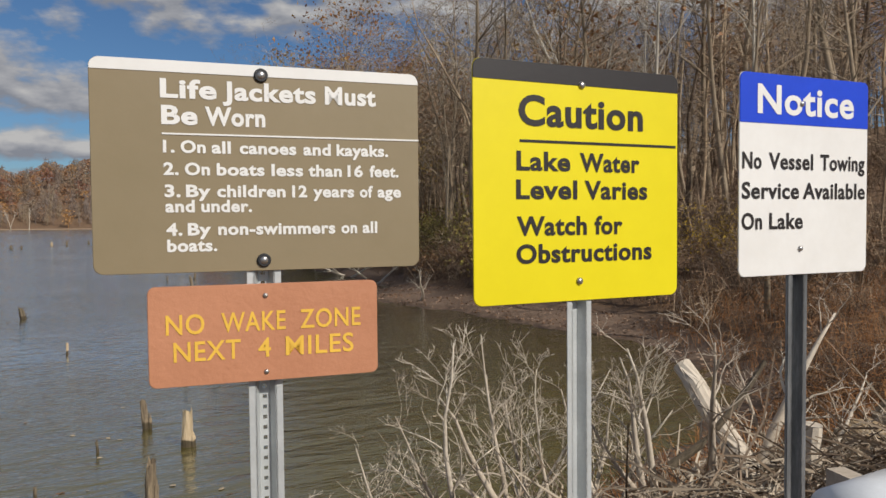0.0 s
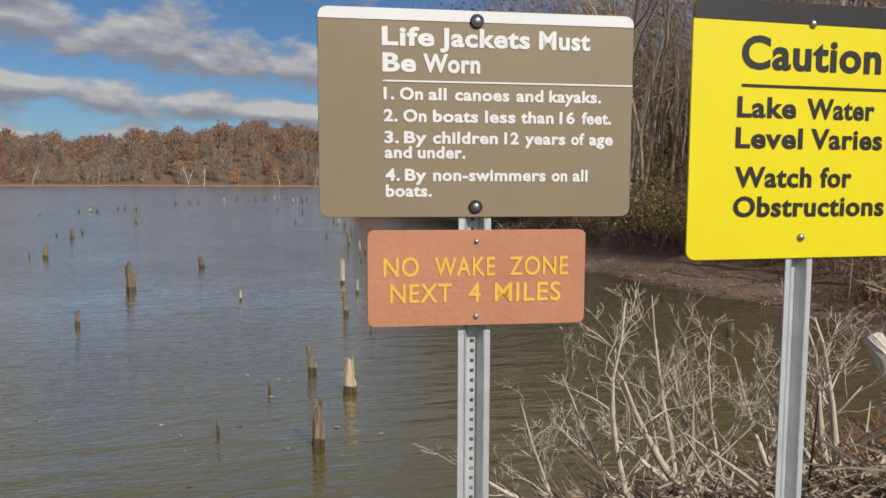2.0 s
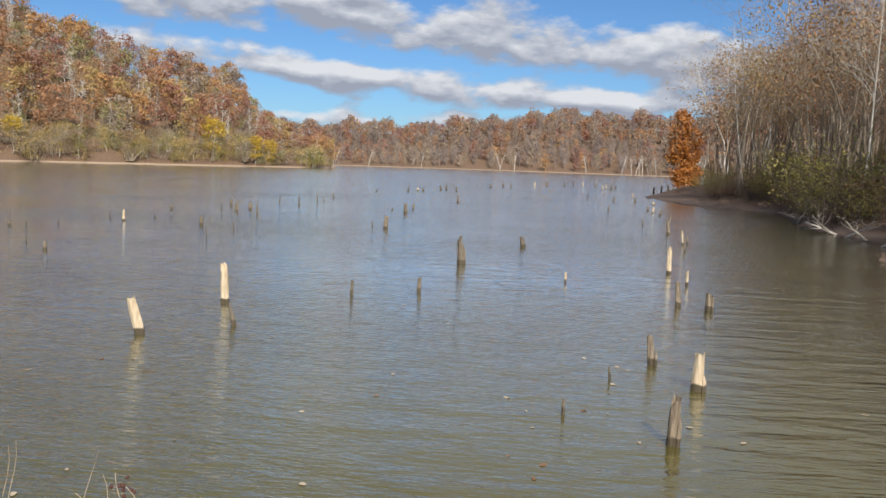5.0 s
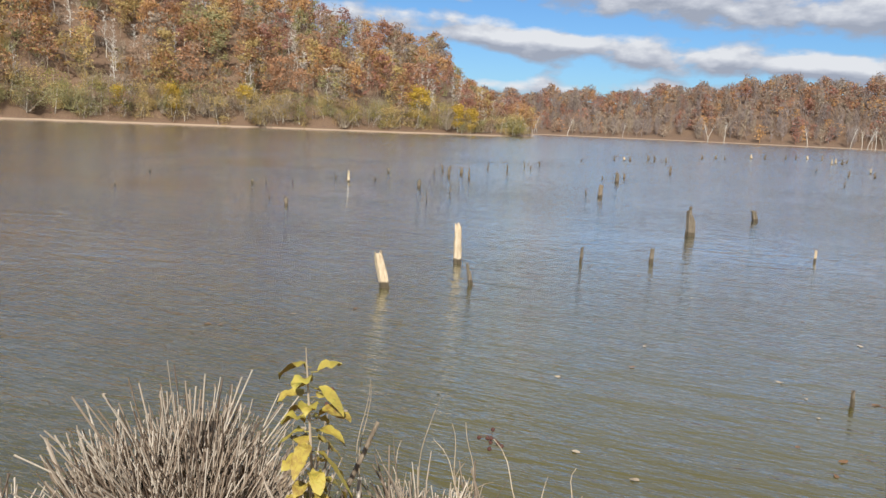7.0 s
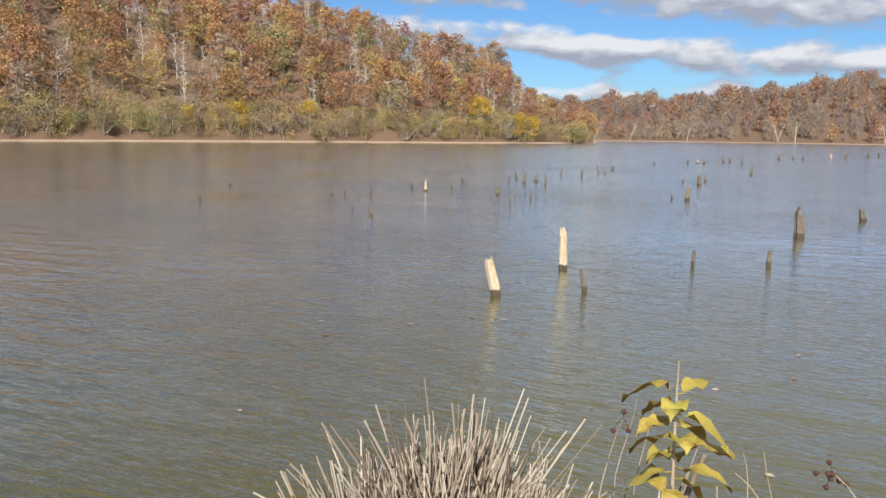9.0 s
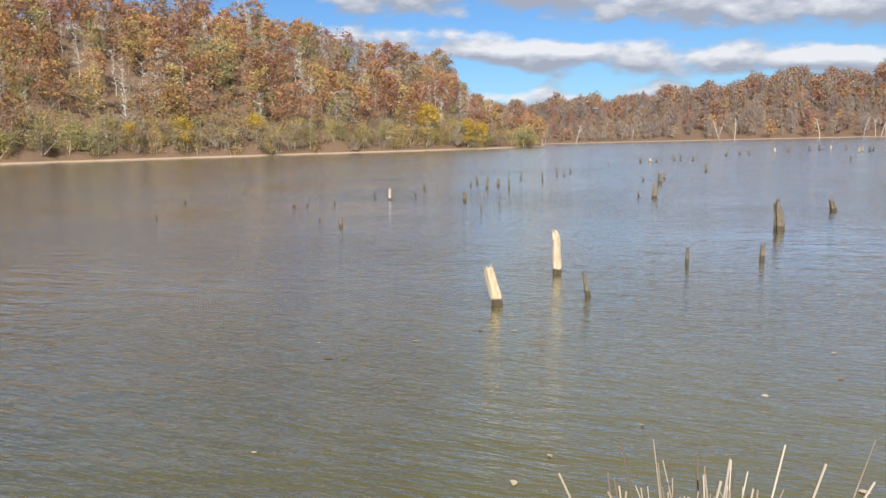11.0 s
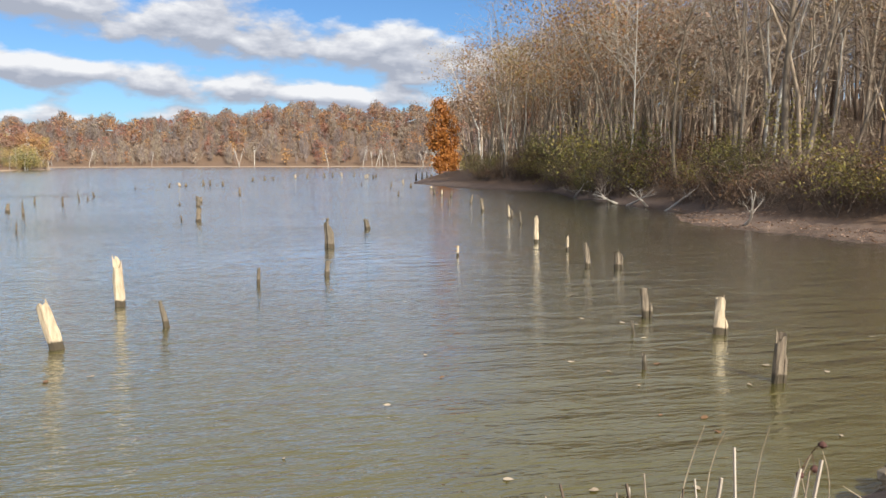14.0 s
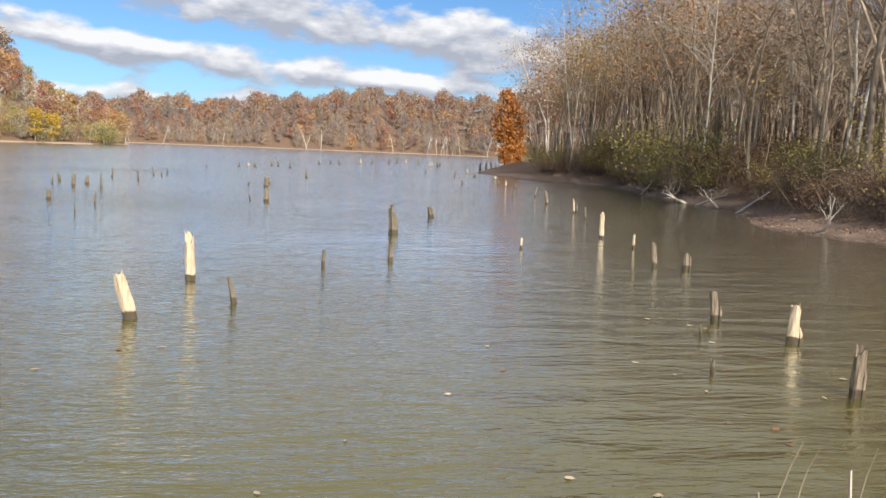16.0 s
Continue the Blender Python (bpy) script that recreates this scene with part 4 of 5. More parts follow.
def caution_sign():
    root, zg = sign_base("sign", 1.333, 3.216, 32.5, "yellow caution sign with a black top band on a steel post")
    L, R, top, bot = -0.333, 0.345, 4.247 - zg, 3.603 - zg
    W, Hh = R - L, top - bot
    u_post(root, top - 0.02, False)
    panel = part("panel", rounded(L, R, bot, top, 0.024, -0.006, -0.002), M_YELLOW_SIGN, root, "yellow painted metal panel with black lettering")
    part("black_band", rounded(L + 0.0005, R - 0.0005, top - 0.081 * Hh, top - 0.0005, 0.024, -0.0075, -0.0045, bottom=False), M_BLACK, panel)

    def line(words, u0, u1, v, cap, bold):
        lettering(panel, words, M_BLACK, L + u0 * W, L + u1 * W, top - v * Hh, cap, -0.0075, bold)

    line("Caution", 0.200, 0.809, 0.262, 0.082, 0.03)
    part("rule", rounded(L + 0.205 * W, R - 0.008, top - 0.330 * Hh, top - 0.319 * Hh, 0.001, -0.0078, -0.0062), M_BLACK, panel)
    line("Lake Water", 0.190, 0.791, 0.447, 0.052, 0.03)
    line("Level Varies", 0.188, 0.833, 0.565, 0.052, 0.03)
    line("Watch for", 0.190, 0.702, 0.717, 0.052, 0.03)
    line("Obstructions", 0.188, 0.857, 0.833, 0.052, 0.03)
    bolt(panel, 0.004, -0.007, 4.196 - zg, 0.0105)
    bolt(panel, -0.004, -0.007, 3.657 - zg, 0.0105)


def notice_sign():
    root, zg = sign_base("sign", 2.02, 3.56, 31.6, "white notice sign with a blue heading on a steel post")
    root_z = 3.828 + (391 - 318) / 1327 * 2.333
    L, R, top, bot = -0.252, 0.300, root_z + 0.305 - zg, root_z - 0.305 - zg
    W, Hh = R - L, top - bot
    u_post(root, top - 0.02, False, M_STEEL_DARK)
    panel = part("panel", rounded(L, R, bot, top, 0.022, -0.006, -0.002), M_WHITE, root, "white painted metal panel with black lettering")
    part("blue_band", rounded(L + 0.0005, R - 0.0005, top - 0.245 * Hh, top - 0.0005, 0.022, -0.0075, -0.0045, bottom=False), M_BLUE, panel, "blue heading band")
    for words, u0, u1, v, cap, mat, y in (("Notice", 0.125, 0.875, 0.198, 0.088, M_WHITE, -0.009), ("No Vessel Towing", 0.02, 0.975, 0.47, 0.05, M_BLACK, -0.0075),
                                          ("Service Available", 0.018, 0.98, 0.617, 0.05, M_BLACK, -0.0075), ("On Lake", 0.018, 0.475, 0.768, 0.05, M_BLACK, -0.0075)):
        lettering(panel, words, mat, L + u0 * W, L + u1 * W, top - v * Hh, cap, y, 0.026)
    bolt(panel, 0.0, -0.009, root_z + 0.22 - zg, 0.009)
    bolt(panel, 0.0, -0.007, root_z - 0.225 - zg, 0.0095)


life_jacket_sign()
caution_sign()
notice_sign()


# ---- stumps in the lake ----
def make_stump(x, y, tall, wide, pale, lean=0.0, way=0.0, seed=0, side=0.0, knob=False, slant=0.12):
    rng = random.Random(seed * 7 + 3)
    root = new("tree_stump")
    root.location = (x, y, 0)
    g = Geo()
    sides = 13 if wide > 0.12 and tall > 0.4 else 9 if tall > 0.3 or wide > 0.15 else 6
    rings = 7
    off = Vector((math.cos(way), math.sin(way), 0)) * lean
    phase = [rng.choice((0.78, 0.95, 1.0, 1.08)) * rng.uniform(0.93, 1.07) for _ in range(sides)]
    peak = rng.uniform(0, 6.3)
    crest = [1.0 - slant * (0.5 - 0.5 * math.cos(2 * math.pi * k / sides - peak)) - rng.choice((0.0, 0.03, 0.05, 0.15)) * rng.uniform(0.5, 1.2) for k in range(sides)]
    crest[rng.randrange(sides)] = 1.03
    for i in range(rings):
        f = i / (rings - 1)
        for k in range(sides):
            a = 2 * math.pi * k / sides
            z = -0.5 + (tall * crest[k] + 0.5) * f
            above = max(z, 0) / max(tall, 0.05)
            r = wide / 2 * phase[k] * (1.08 - 0.2 * above) * (1 + rng.uniform(-0.06, 0.06))
            c = off * above + Vector((rng.gauss(0, 1), rng.gauss(0, 1), 0)) * wide * 0.02
            g.v.append(Vector((c.x + r * math.cos(a), c.y + r * math.sin(a) * 0.8, z)))
    for i in range(rings - 1):
        for k in range(sides):
            n = (k + 1) % sides
            g.f.append((i * sides + k, i * sides + n, (i + 1) * sides + n, (i + 1) * sides + k))
    g.v.append(off * 0.8 + Vector((0, 0, tall * 0.72)))
    for k in range(sides):
        g.f.append(((rings - 1) * sides + k, (rings - 1) * sides + (k + 1) % sides, len(g.v) - 1))
    mat = (M_STUMP_DARK, M_STUMP_PALE, M_STUMP_MID)[int(pale)]
    part("trunk", g, mat, root)
    if side:
        h = Geo()
        h.tube([Vector((wide * 0.55, 0, -0.3)), Vector((wide * 0.62, 0, tall * side * 0.6)), Vector((wide * 0.5, 0.01, tall * side))], [wide * 0.26, wide * 0.2, wide * 0.04], 6, True, 0.2, rng)
        part("splinter", h, mat, root)
    if knob:
        h = Geo()
        h.tube([Vector((-wide * 0.25, 0, tall * 0.8)), Vector((-wide * 0.3, 0, tall * 1.02)), Vector((-wide * 0.22, 0, tall * 1.14)), Vector((-wide * 0.2, 0, tall * 1.17))], [wide * 0.22, wide * 0.13, wide * 0.2, wide * 0.08], 7, True, 0.15, rng)
        part("knob", h, M_STUMP_DARK, root)
    words = "bleached splintered tree stump standing in the lake" if pale else "dark weathered tree stump standing in the lake"
    tagged(root, words, "stump", "stumps in the lake")


def stumps():
    make_stump(-4.82, 13.12, 0.66, 0.19, True, 0.02, 0, 1, 0.42)
    make_stump(-6.12, 14.1, 0.56, 0.14, 2, 0.07, 3.0, 2, 0.5)
    make_stump(-4.02, 10.45, 0.68, 0.15, 2, 0.02, 0, 3, 0.7)
    make_stump(-6.14, 12.6, 0.22, 0.06, False, 0.05, 2.6, 4)
    make_stump(-5.7, 10.45, 0.22, 0.06, False, 0.02, 2.6, 5)
    make_stump(-16.09, 11.36, 1.02, 0.23, True, 0.03, 3.9, 6, 0)
    make_stump(-14.31, 8.3, 0.78, 0.24, True, 0.2, 3.9, 7, 0, slant=0.4)
    make_stump(-13.83, 10.15, 0.5, 0.11, False, 0.08, 4.0, 8, slant=0.5)
    make_stump(-17.55, 22.1, 0.86, 0.33, 0, 0.05, 3.9, 9, 0, True, slant=0.3)
    make_stump(-15.1, 14.6, 0.42, 0.10, False, 0.02, 1, 10)
    make_stump(-14.3, 16.4, 0.42, 0.13, False, 0.02, 1, 11)
    make_stump(-12.6, 21.3, 0.37, 0.09, True, 0.02, 2, 12)
    make_stump(-11.4, 26.1, 0.97, 0.17, True, 0.02, 2, 13)
    make_stump(-7.62, 20.4, 0.47, 0.17, 2, 0.02, 2, 14, 0.9)
    make_stump(-8.4, 20.3, 0.68, 0.16, 2, 0.12, 2.6, 15)
    make_stump(-9.8, 24.0, 0.48, 0.09, True, 0.0, 0, 16)
    make_stump(-19.6, 28.8, 0.47, 0.22, False, 0.1, 3.6, 17)
    make_stump(-28.8, 11.9, 0.36, 0.17, False, 0.02, 0, 18)
    make_stump(-29.4, 29.6, 0.72, 0.24, 2, 0.12, 0, 19, 0.75, slant=0.4)
    make_stump(-35.6, 22.2, 0.46, 0.23, False, 0.05, 0, 20)
    make_stump(1.9, 21.0, 0.3, 0.17, False, 0.02, 0, 21)
    west = ((-38.1, 7.3, 0.22, 0.13), (-46.6, 10.7, 0.2, 0.2), (-38.9, 14.1, 0.23, 0.23), (-39.1, 14.9, 0.23, 0.12), (-38.9, 16.3, 0.18, 0.12), (-31.4, 12.2, 0.14, 0.09),
            (-41.6, 20.1, 0.39, 0.16), (-39.3, 19.8, 0.62, 0.22), (-40.4, 22.1, 0.16, 0.16), (-46.4, 26.4, 0.38, 0.25), (-45.3, 29.4, 0.39, 0.16), (-48.3, 32.1, 0.5, 0.25),
            (-43.3, 29.3, 0.67, 0.34), (-44.7, 31.3, 0.55, 0.39), (-41.2, 29.5, 0.73, 0.18), (-32.6, 22.2, 0.5, 0.11), (-29.4, 18.8, 0.44, 0.07), (-51.2, 38.5, 0.56, 0.19),
            (-47.7, 37.8, 0.62, 0.22), (-52.2, 43.3, 0.69, 0.15), (-50.9, 42.9, 0.29, 0.15), (-56.1, 48.4, 0.43, 0.22), (-66.7, 64.0, 0.27, 0.27))
    mid = ((-30.4, 29.6, 0.3, 0.12), (-37.8, 39.7, 0.72, 0.48), (-40.9, 43.7, 0.44, 0.26), (-40.2, 40.7, 0.25, 0.17), (-68.4, 71.2, 0.58, 0.29), (-68.6, 73.2, 0.44, 0.4),
           (-67.8, 73.4, 0.44, 0.37), (-70.1, 79.4, 0.63, 0.39), (-69.2, 79.6, 0.62, 0.39), (-66.0, 78.1, 0.6, 0.4), (-46.4, 55.5, 0.64, 0.32), (-76.7, 99.0, 0.6, 0.5),
           (-78.6, 105.0, 0.58, 0.58), (-76.9, 105.0, 0.58, 0.39), (-81.4, 118.4, 0.75, 0.43), (-81.1, 122.0, 0.87, 0.55), (-82.0, 129.7, 0.8, 0.46), (-82.5, 133.8, 0.94, 0.47),
           (-82.7, 137.9, 0.72, 0.48), (-79.5, 137.3, 0.95, 0.47), (-49.2, 83.7, 0.43, 0.22), (-66.3, 117.3, 0.8, 0.4), (-66.5, 120.6, 0.82, 0.41))
    east = ((-22.2, 49.1, 0.59, 0.2), (-18.9, 42.1, 0.74, 0.3), (-15.6, 36.6, 0.69, 0.14), (-15.7, 37.4, 0.41, 0.15), (-14.1, 33.5, 0.58, 0.13), (-22.9, 46.8, 0.38, 0.15),
            (-27.3, 58.4, 0.47, 0.28), (-29.1, 60.8, 0.49, 0.25), (-30.9, 63.5, 0.41, 0.26), (-36.2, 75.3, 0.37, 0.31), (-32.8, 59.8, 0.4, 0.2), (-42.2, 77.7, 0.65, 0.26),
            (-40.7, 79.9, 0.53, 0.26), (-47.0, 91.4, 0.61, 0.3), (-68.7, 122.7, 0.83, 0.42), (-70.5, 129.4, 0.66, 0.44), (-55.3, 114.3, 1.13, 0.47), (-56.5, 119.4, 1.18, 0.39),
            (-57.8, 124.9, 1.23, 0.41), (-57.5, 126.1, 0.93, 0.52))
    rng = random.Random(3)
    for rows, chance in ((west, 0.2), (mid, 0.3), (east, 0.75)):
        for i, (x, y, h, w) in enumerate(rows):
            make_stump(x, y, h * 1.1, w * 0.68, 0 if rng.random() > chance * 1.3 else 1 if rng.random() < 0.3 else 2, rng.uniform(0, 0.25) * h, rng.uniform(0, 6.3), 40 + i, 0.6 if rng.random() < 0.3 else 0, slant=rng.uniform(0.1, 0.5))


stumps()


# ---- bank: brush, logs, rocks ----
def rock_mesh(seed, squash):
    rng = random.Random(seed)
    bm = bmesh.new()
    bmesh.ops.create_icosphere(bm, subdivisions=2, radius=1)
    cuts = [(Vector((rng.gauss(0, 1), rng.gauss(0, 1), rng.gauss(0, 1))).normalized(), rng.uniform(0.55, 0.85)) for _ in range(9)]
    for v in bm.verts:
        p = v.co.copy()
        for n, d in cuts:
            over = p.dot(n) - d
            if over > 0:
                p -= n * over * 0.92
        p += p.normalized() * noise.noise(p * 2.3 + Vector((seed, 0, 0))) * 0.1
        v.co = (p.x, p.y * 0.85, p.z * squash)
    me = bpy.data.meshes.new("rock")
    bm.to_mesh(me)
    bm.free()
    me.materials.append(M_ROCK)
    return me


def riprap():
    kinds = [rock_mesh(s, 0.55 + 0.06 * (s % 4)) for s in range(8)]
    rng = random.Random(44)
    done = tries = 0
    while done < 56 and tries < 9000:
        tries += 1
        x, y = rng.uniform(-7.5, 6.5), rng.uniform(0, 14)
        d = float(home_distance(np.array([x]), np.array([y]))[0])
        if d < -0.25 or d > (2.9 if x > -2.9 else 0.6) or y > 11.5 or (x < -3.5 and y > 3):
            continue
        ob = new("rock", rng.choice(kinds))
        s = rng.choice((0.07, 0.1, 0.13, 0.17, 0.25)) * rng.uniform(0.8, 1.15)
        ob.matrix_basis = pose(x, y, ground_at(x, y) + s * 0.22, rng.uniform(-25, 25), rng.uniform(-25, 25), rng.uniform(0, 360)) @ Matrix.Diagonal((s, s, s, 1))
        tagged(ob, "pale tan riprap boulder at the water's edge", "rock", "riprap along the bank")
        done += 1
    for i in range(230):
        x, y = rng.uniform(-3.3, -0.8), rng.uniform(3.7, 7.8)
        s = rng.choice((0.06, 0.09, 0.12, 0.16)) * rng.uniform(0.8, 1.2)
        ob = new("rock", rng.choice(kinds))
        ob.matrix_basis = pose(x, y, ground_at(x, y) + s * 0.25, rng.uniform(-25, 25), rng.uniform(-25, 25), rng.uniform(0, 360)) @ Matrix.Diagonal((s, s, s, 1))
        tagged(ob, "tan riprap stone on the bank", "rock", "riprap along the bank")
    for x, y, s in ((-2.75, 5.55, 0.2), (-2.5, 5.5, 0.24), (-2.2, 5.7, 0.27), (-2.95, 5.7, 0.14), (-2.6, 5.1, 0.15), (-1.95, 5.6, 0.25), (-2.35, 5.0, 0.16), (4.1, 8.2, 0.42), (4.7, 8.8, 0.5), (4.4, 7.6, 0.3), (3.5, 6.85, 0.17), (3.68, 6.95, 0.2), (3.62, 6.7, 0.14), (-4.55, 0.62, 0.12)):
        ob = new("rock", kinds[int(s * 100) % 8])
        ob.matrix_basis = pose(x, y, ground_at(x, y) + s * 0.3, s * 60, 8, s * 900) @ Matrix.Diagonal((s, s, s, 1))
        tagged(ob, "large pale limestone boulder on the bank", "rock", "riprap along the bank")


riprap()


def dead_branch(x, y, z, lean, turn, length, thick, seed, kids=(7, 4, 2)):
    rng = random.Random(seed)
    root = new("dead_branch")
    root.matrix_basis = pose(x, y, z, 0, 0, turn)
    g, tips = Geo(), []
    a = radians(lean)
    grow(g, rng, Vector((0, 0, -0.1)), Vector((-math.sin(a), 0, math.cos(a))), length, thick * 1.4, 0, 7, tips, 0.55, 0.1, kids, (7, 5, 3, 2), 0.0016, 0.3)
    part("limb", g, M_DEADWOOD, root, smooth=True)
    tagged(root, "bleached bare dead branch sticking out of a brush pile", "branch", "dead branches of the brush pile")


def brush():
    rng = random.Random(77)
    for i, (x, y, lean, turn, ln, th) in enumerate(((1.45, 7.2, 20, 200, 1.6, 0.022), (2.4, 6.4, 20, 80, 1.5, 0.03),
                                                   (2.05, 6.8, 10, 30, 1.65, 0.03), (2.7, 7.0, 28, 190, 1.7, 0.045), (3.2, 7.3, 30, 20, 1.2, 0.02), (0.9, 6.5, 50, 120, 1.3, 0.02), (1.8, 6.7, 45, 220, 1.2, 0.018),
                                                   (2.3, 7.3, 35, 60, 1.3, 0.02), (3.6, 7.2, 40, 150, 1.2, 0.02), (1.3, 6.4, 60, 300, 1.1, 0.016),
                                                   (1.25, 6.1, 30, 10, 1.4, 0.028), (1.7, 7.0, 12, 120, 1.4, 0.02), (2.2, 6.5, 40, 20, 1.3, 0.022), (2.9, 6.6, 50, 200, 1.2, 0.02), (0.6, 6.3, 66, 15, 1.3, 0.022), (1.5, 6.2, 70, 10, 1.2, 0.024), (2.5, 6.2, 72, 170, 1.2, 0.024), (1.15, 6.5, 62, 5, 1.3, 0.026), (1.3, 6.7, 24, 5, 1.35, 0.026), (1.75, 6.8, 18, 0, 1.3, 0.022))):
        dead_branch(x, y, ground_at(x, y), lean, turn, ln, th, 200 + i)
    for i, (x, y, lean, turn, ln, th) in enumerate(((1.96, 6.37, 8, 0, 1.15, 0.026), (0.75, 6.2, 12, 10, 1.25, 0.022), (0.85, 6.2, 37, 0, 0.72, 0.02), (0.45, 6.1, 42, 5, 0.4, 0.016),
                                                   (1.1, 6.3, 20, 0, 1.2, 0.018), (1.35, 6.4, 4, 120, 1.0, 0.014), (0.95, 6.5, 30, 200, 1.0, 0.014))):
        zg = ground_at(x, y)
        dead_branch(x, y, zg, lean, turn, ln + max(0.0, 1.93 - zg) / math.cos(radians(lean)), th, 240 + i, (8, 5, 2))
    g = Geo()
    for i in range(2600):
        x, y = rng.uniform(0.2, 4.4), rng.uniform(5.4, 7.8)
        z = GROUND_Z(x, y) + abs(rng.gauss(0, 0.13))
        a, ln = rng.uniform(0, 6.3), rng.uniform(0.15, 0.65)
        up = rng.gauss(0.15, 0.35)
        p = Vector((x, y, z))
        q = p + Vector((math.cos(a), math.sin(a), up)) * ln * 0.5
        r = q + Vector((math.cos(a + rng.gauss(0, 0.4)), math.sin(a + rng.gauss(0, 0.4)), up + rng.gauss(0, 0.3))) * ln * 0.5
        w = rng.uniform(0.003, 0.011)
        g.tube([p, q, r], [w, w * 0.8, w * 0.4], 3, False)
    tagged(part("brush_pile", g, M_CUT), "heap of bleached broken twigs on the bank", "brush pile", kind="stuff")
    h = Geo()
    for i in range(8500):
        x, y = rng.uniform(2.0, 16), 9 + 17 * rng.random() ** 1.4
        if SHORE_D(x, y) < 0.8:
            continue
        z = GROUND_Z(x, y)
        a, ln = rng.uniform(0, 6.3), rng.uniform(0.3, 1.0)
        p = Vector((x, y, z))
        q = p + Vector((math.cos(a) * 0.3, math.sin(a) * 0.3, 0.9)) * ln * 0.6
        r = q + Vector((math.cos(a), math.sin(a), rng.uniform(-0.3, 0.5))) * ln * 0.5
        h.tube([p, q, r], [0.007, 0.006, 0.003], 3, False)
    tagged(part("dry_weeds", h, M_WEED), "russet dry weeds and brambles on the shore", "weeds", kind="stuff")


M_CUT = leaf_material("cut_grass", ((0.10, 0.066, 0.042), (0.30, 0.22, 0.15), (0.47, 0.38, 0.28), (0.62, 0.53, 0.41)), 1.0, 0.8)
M_WEED = leaf_material("russet_weeds", ((0.12, 0.055, 0.026), (0.32, 0.14, 0.05), (0.45, 0.21, 0.075), (0.34, 0.22, 0.12)), 1.0, 0.85)
brush()


def log_piece(name, a, b, r0, r1, label, seed, mat=None, sag=0.0):
    rng = random.Random(seed)
    g = Geo()
    a, b = Vector(a), Vector(b)
    pts = [a.lerp(b, k / 6) + Vector((rng.gauss(0, 1), rng.gauss(0, 1), rng.gauss(0, 1))) * r0 * 0.05 - Vector((0, 0, sag * math.sin(math.pi * k / 6))) for k in range(7)]
    g.tube(pts, [r0 + (r1 - r0) * k / 6 for k in range(7)], 11, True, 0.07, rng)
    root = part(name, g, mat or M_DEADWOOD)
    return tagged(root, label, "log")


log_piece("log", (2.86, 6.75, 1.75), (2.36, 7.45, 2.62), 0.10, 0.075, "bleached sawn log leaning out of the brush", 1)
log_piece("log", (3.0, 6.36, 1.6), (3.01, 6.33, 2.45), 0.07, 0.066, "upright pale sawn log end on the bank", 2)
log_piece("log", (1.2, 5.9, 1.62), (2.2, 6.5, 1.75), 0.07, 0.05, "pale driftwood log lying in the brush", 3)
log_piece("log", (2.1, 6.44, 2.1), (2.75, 6.51, 2.84), 0.034, 0.016, "dark crooked limb lying across the brush", 4, M_STUMP_DARK, 0.1)
for i, (x, y, turn) in enumerate(((-12.6, 52.6, 60), (-13.6, 54.6, 100), (-11.9, 51.4, 130), (-8.9, 46.4, 150), (-4.5, 36.0, 110), (-17.5, 61, 120), (-10.2, 49.2, 80))):
    dead_branch(x, y, max(ground_at(x, y), 0.05), 74, turn, 2.6 + i % 3 * 0.6, 0.07, 300 + i, (6, 4, 2))


def hull():
    """A white curved edge, likely a vehicle hood, given an invented boat form."""
    root = new("boat")
    root.matrix_basis = pose(2.92, 4.47, ground_at(2.92, 4.47) - 0.0, 0, 0, 20)
    g = Geo()
    n, m = 12, 14
    for i in range(n):
        f = i / (n - 1)
        half = 0.72 * math.sin(math.pi * (0.08 + 0.46 * f))
        for k in range(m):
            a = math.pi * k / (m - 1)
            g.v.append(Vector((-0.55 + 2.6 * f, -half * math.cos(a), 0.12 + 0.38 * max(0.0, math.sin(a)) ** 0.7 * (0.55 + 0.45 * math.sin(math.pi * (0.1 + 0.4 * f))))))
    for i in range(n - 1):
        for k in range(m - 1):
            g.f.append((i * m + k, i * m + k + 1, (i + 1) * m + k + 1, (i + 1) * m + k))
    g.f += [tuple(range(m - 1, -1, -1)), tuple(range((n - 1) * m, n * m))]
    part("hull", g, M_WHITE_SHELL, root, smooth=True)
    # supports added under the invented form
    for i in range(2):
        k = Geo()
        k.box(-0.1 + 1.6 * i, 0.0 + 1.6 * i, -0.6, 0.6, -0.1, 0.24)
        part("chock", k, M_DEADWOOD, root)
    tagged(root, "smooth white curved shape, likely a vehicle hood, form invented", "boat")


hull()


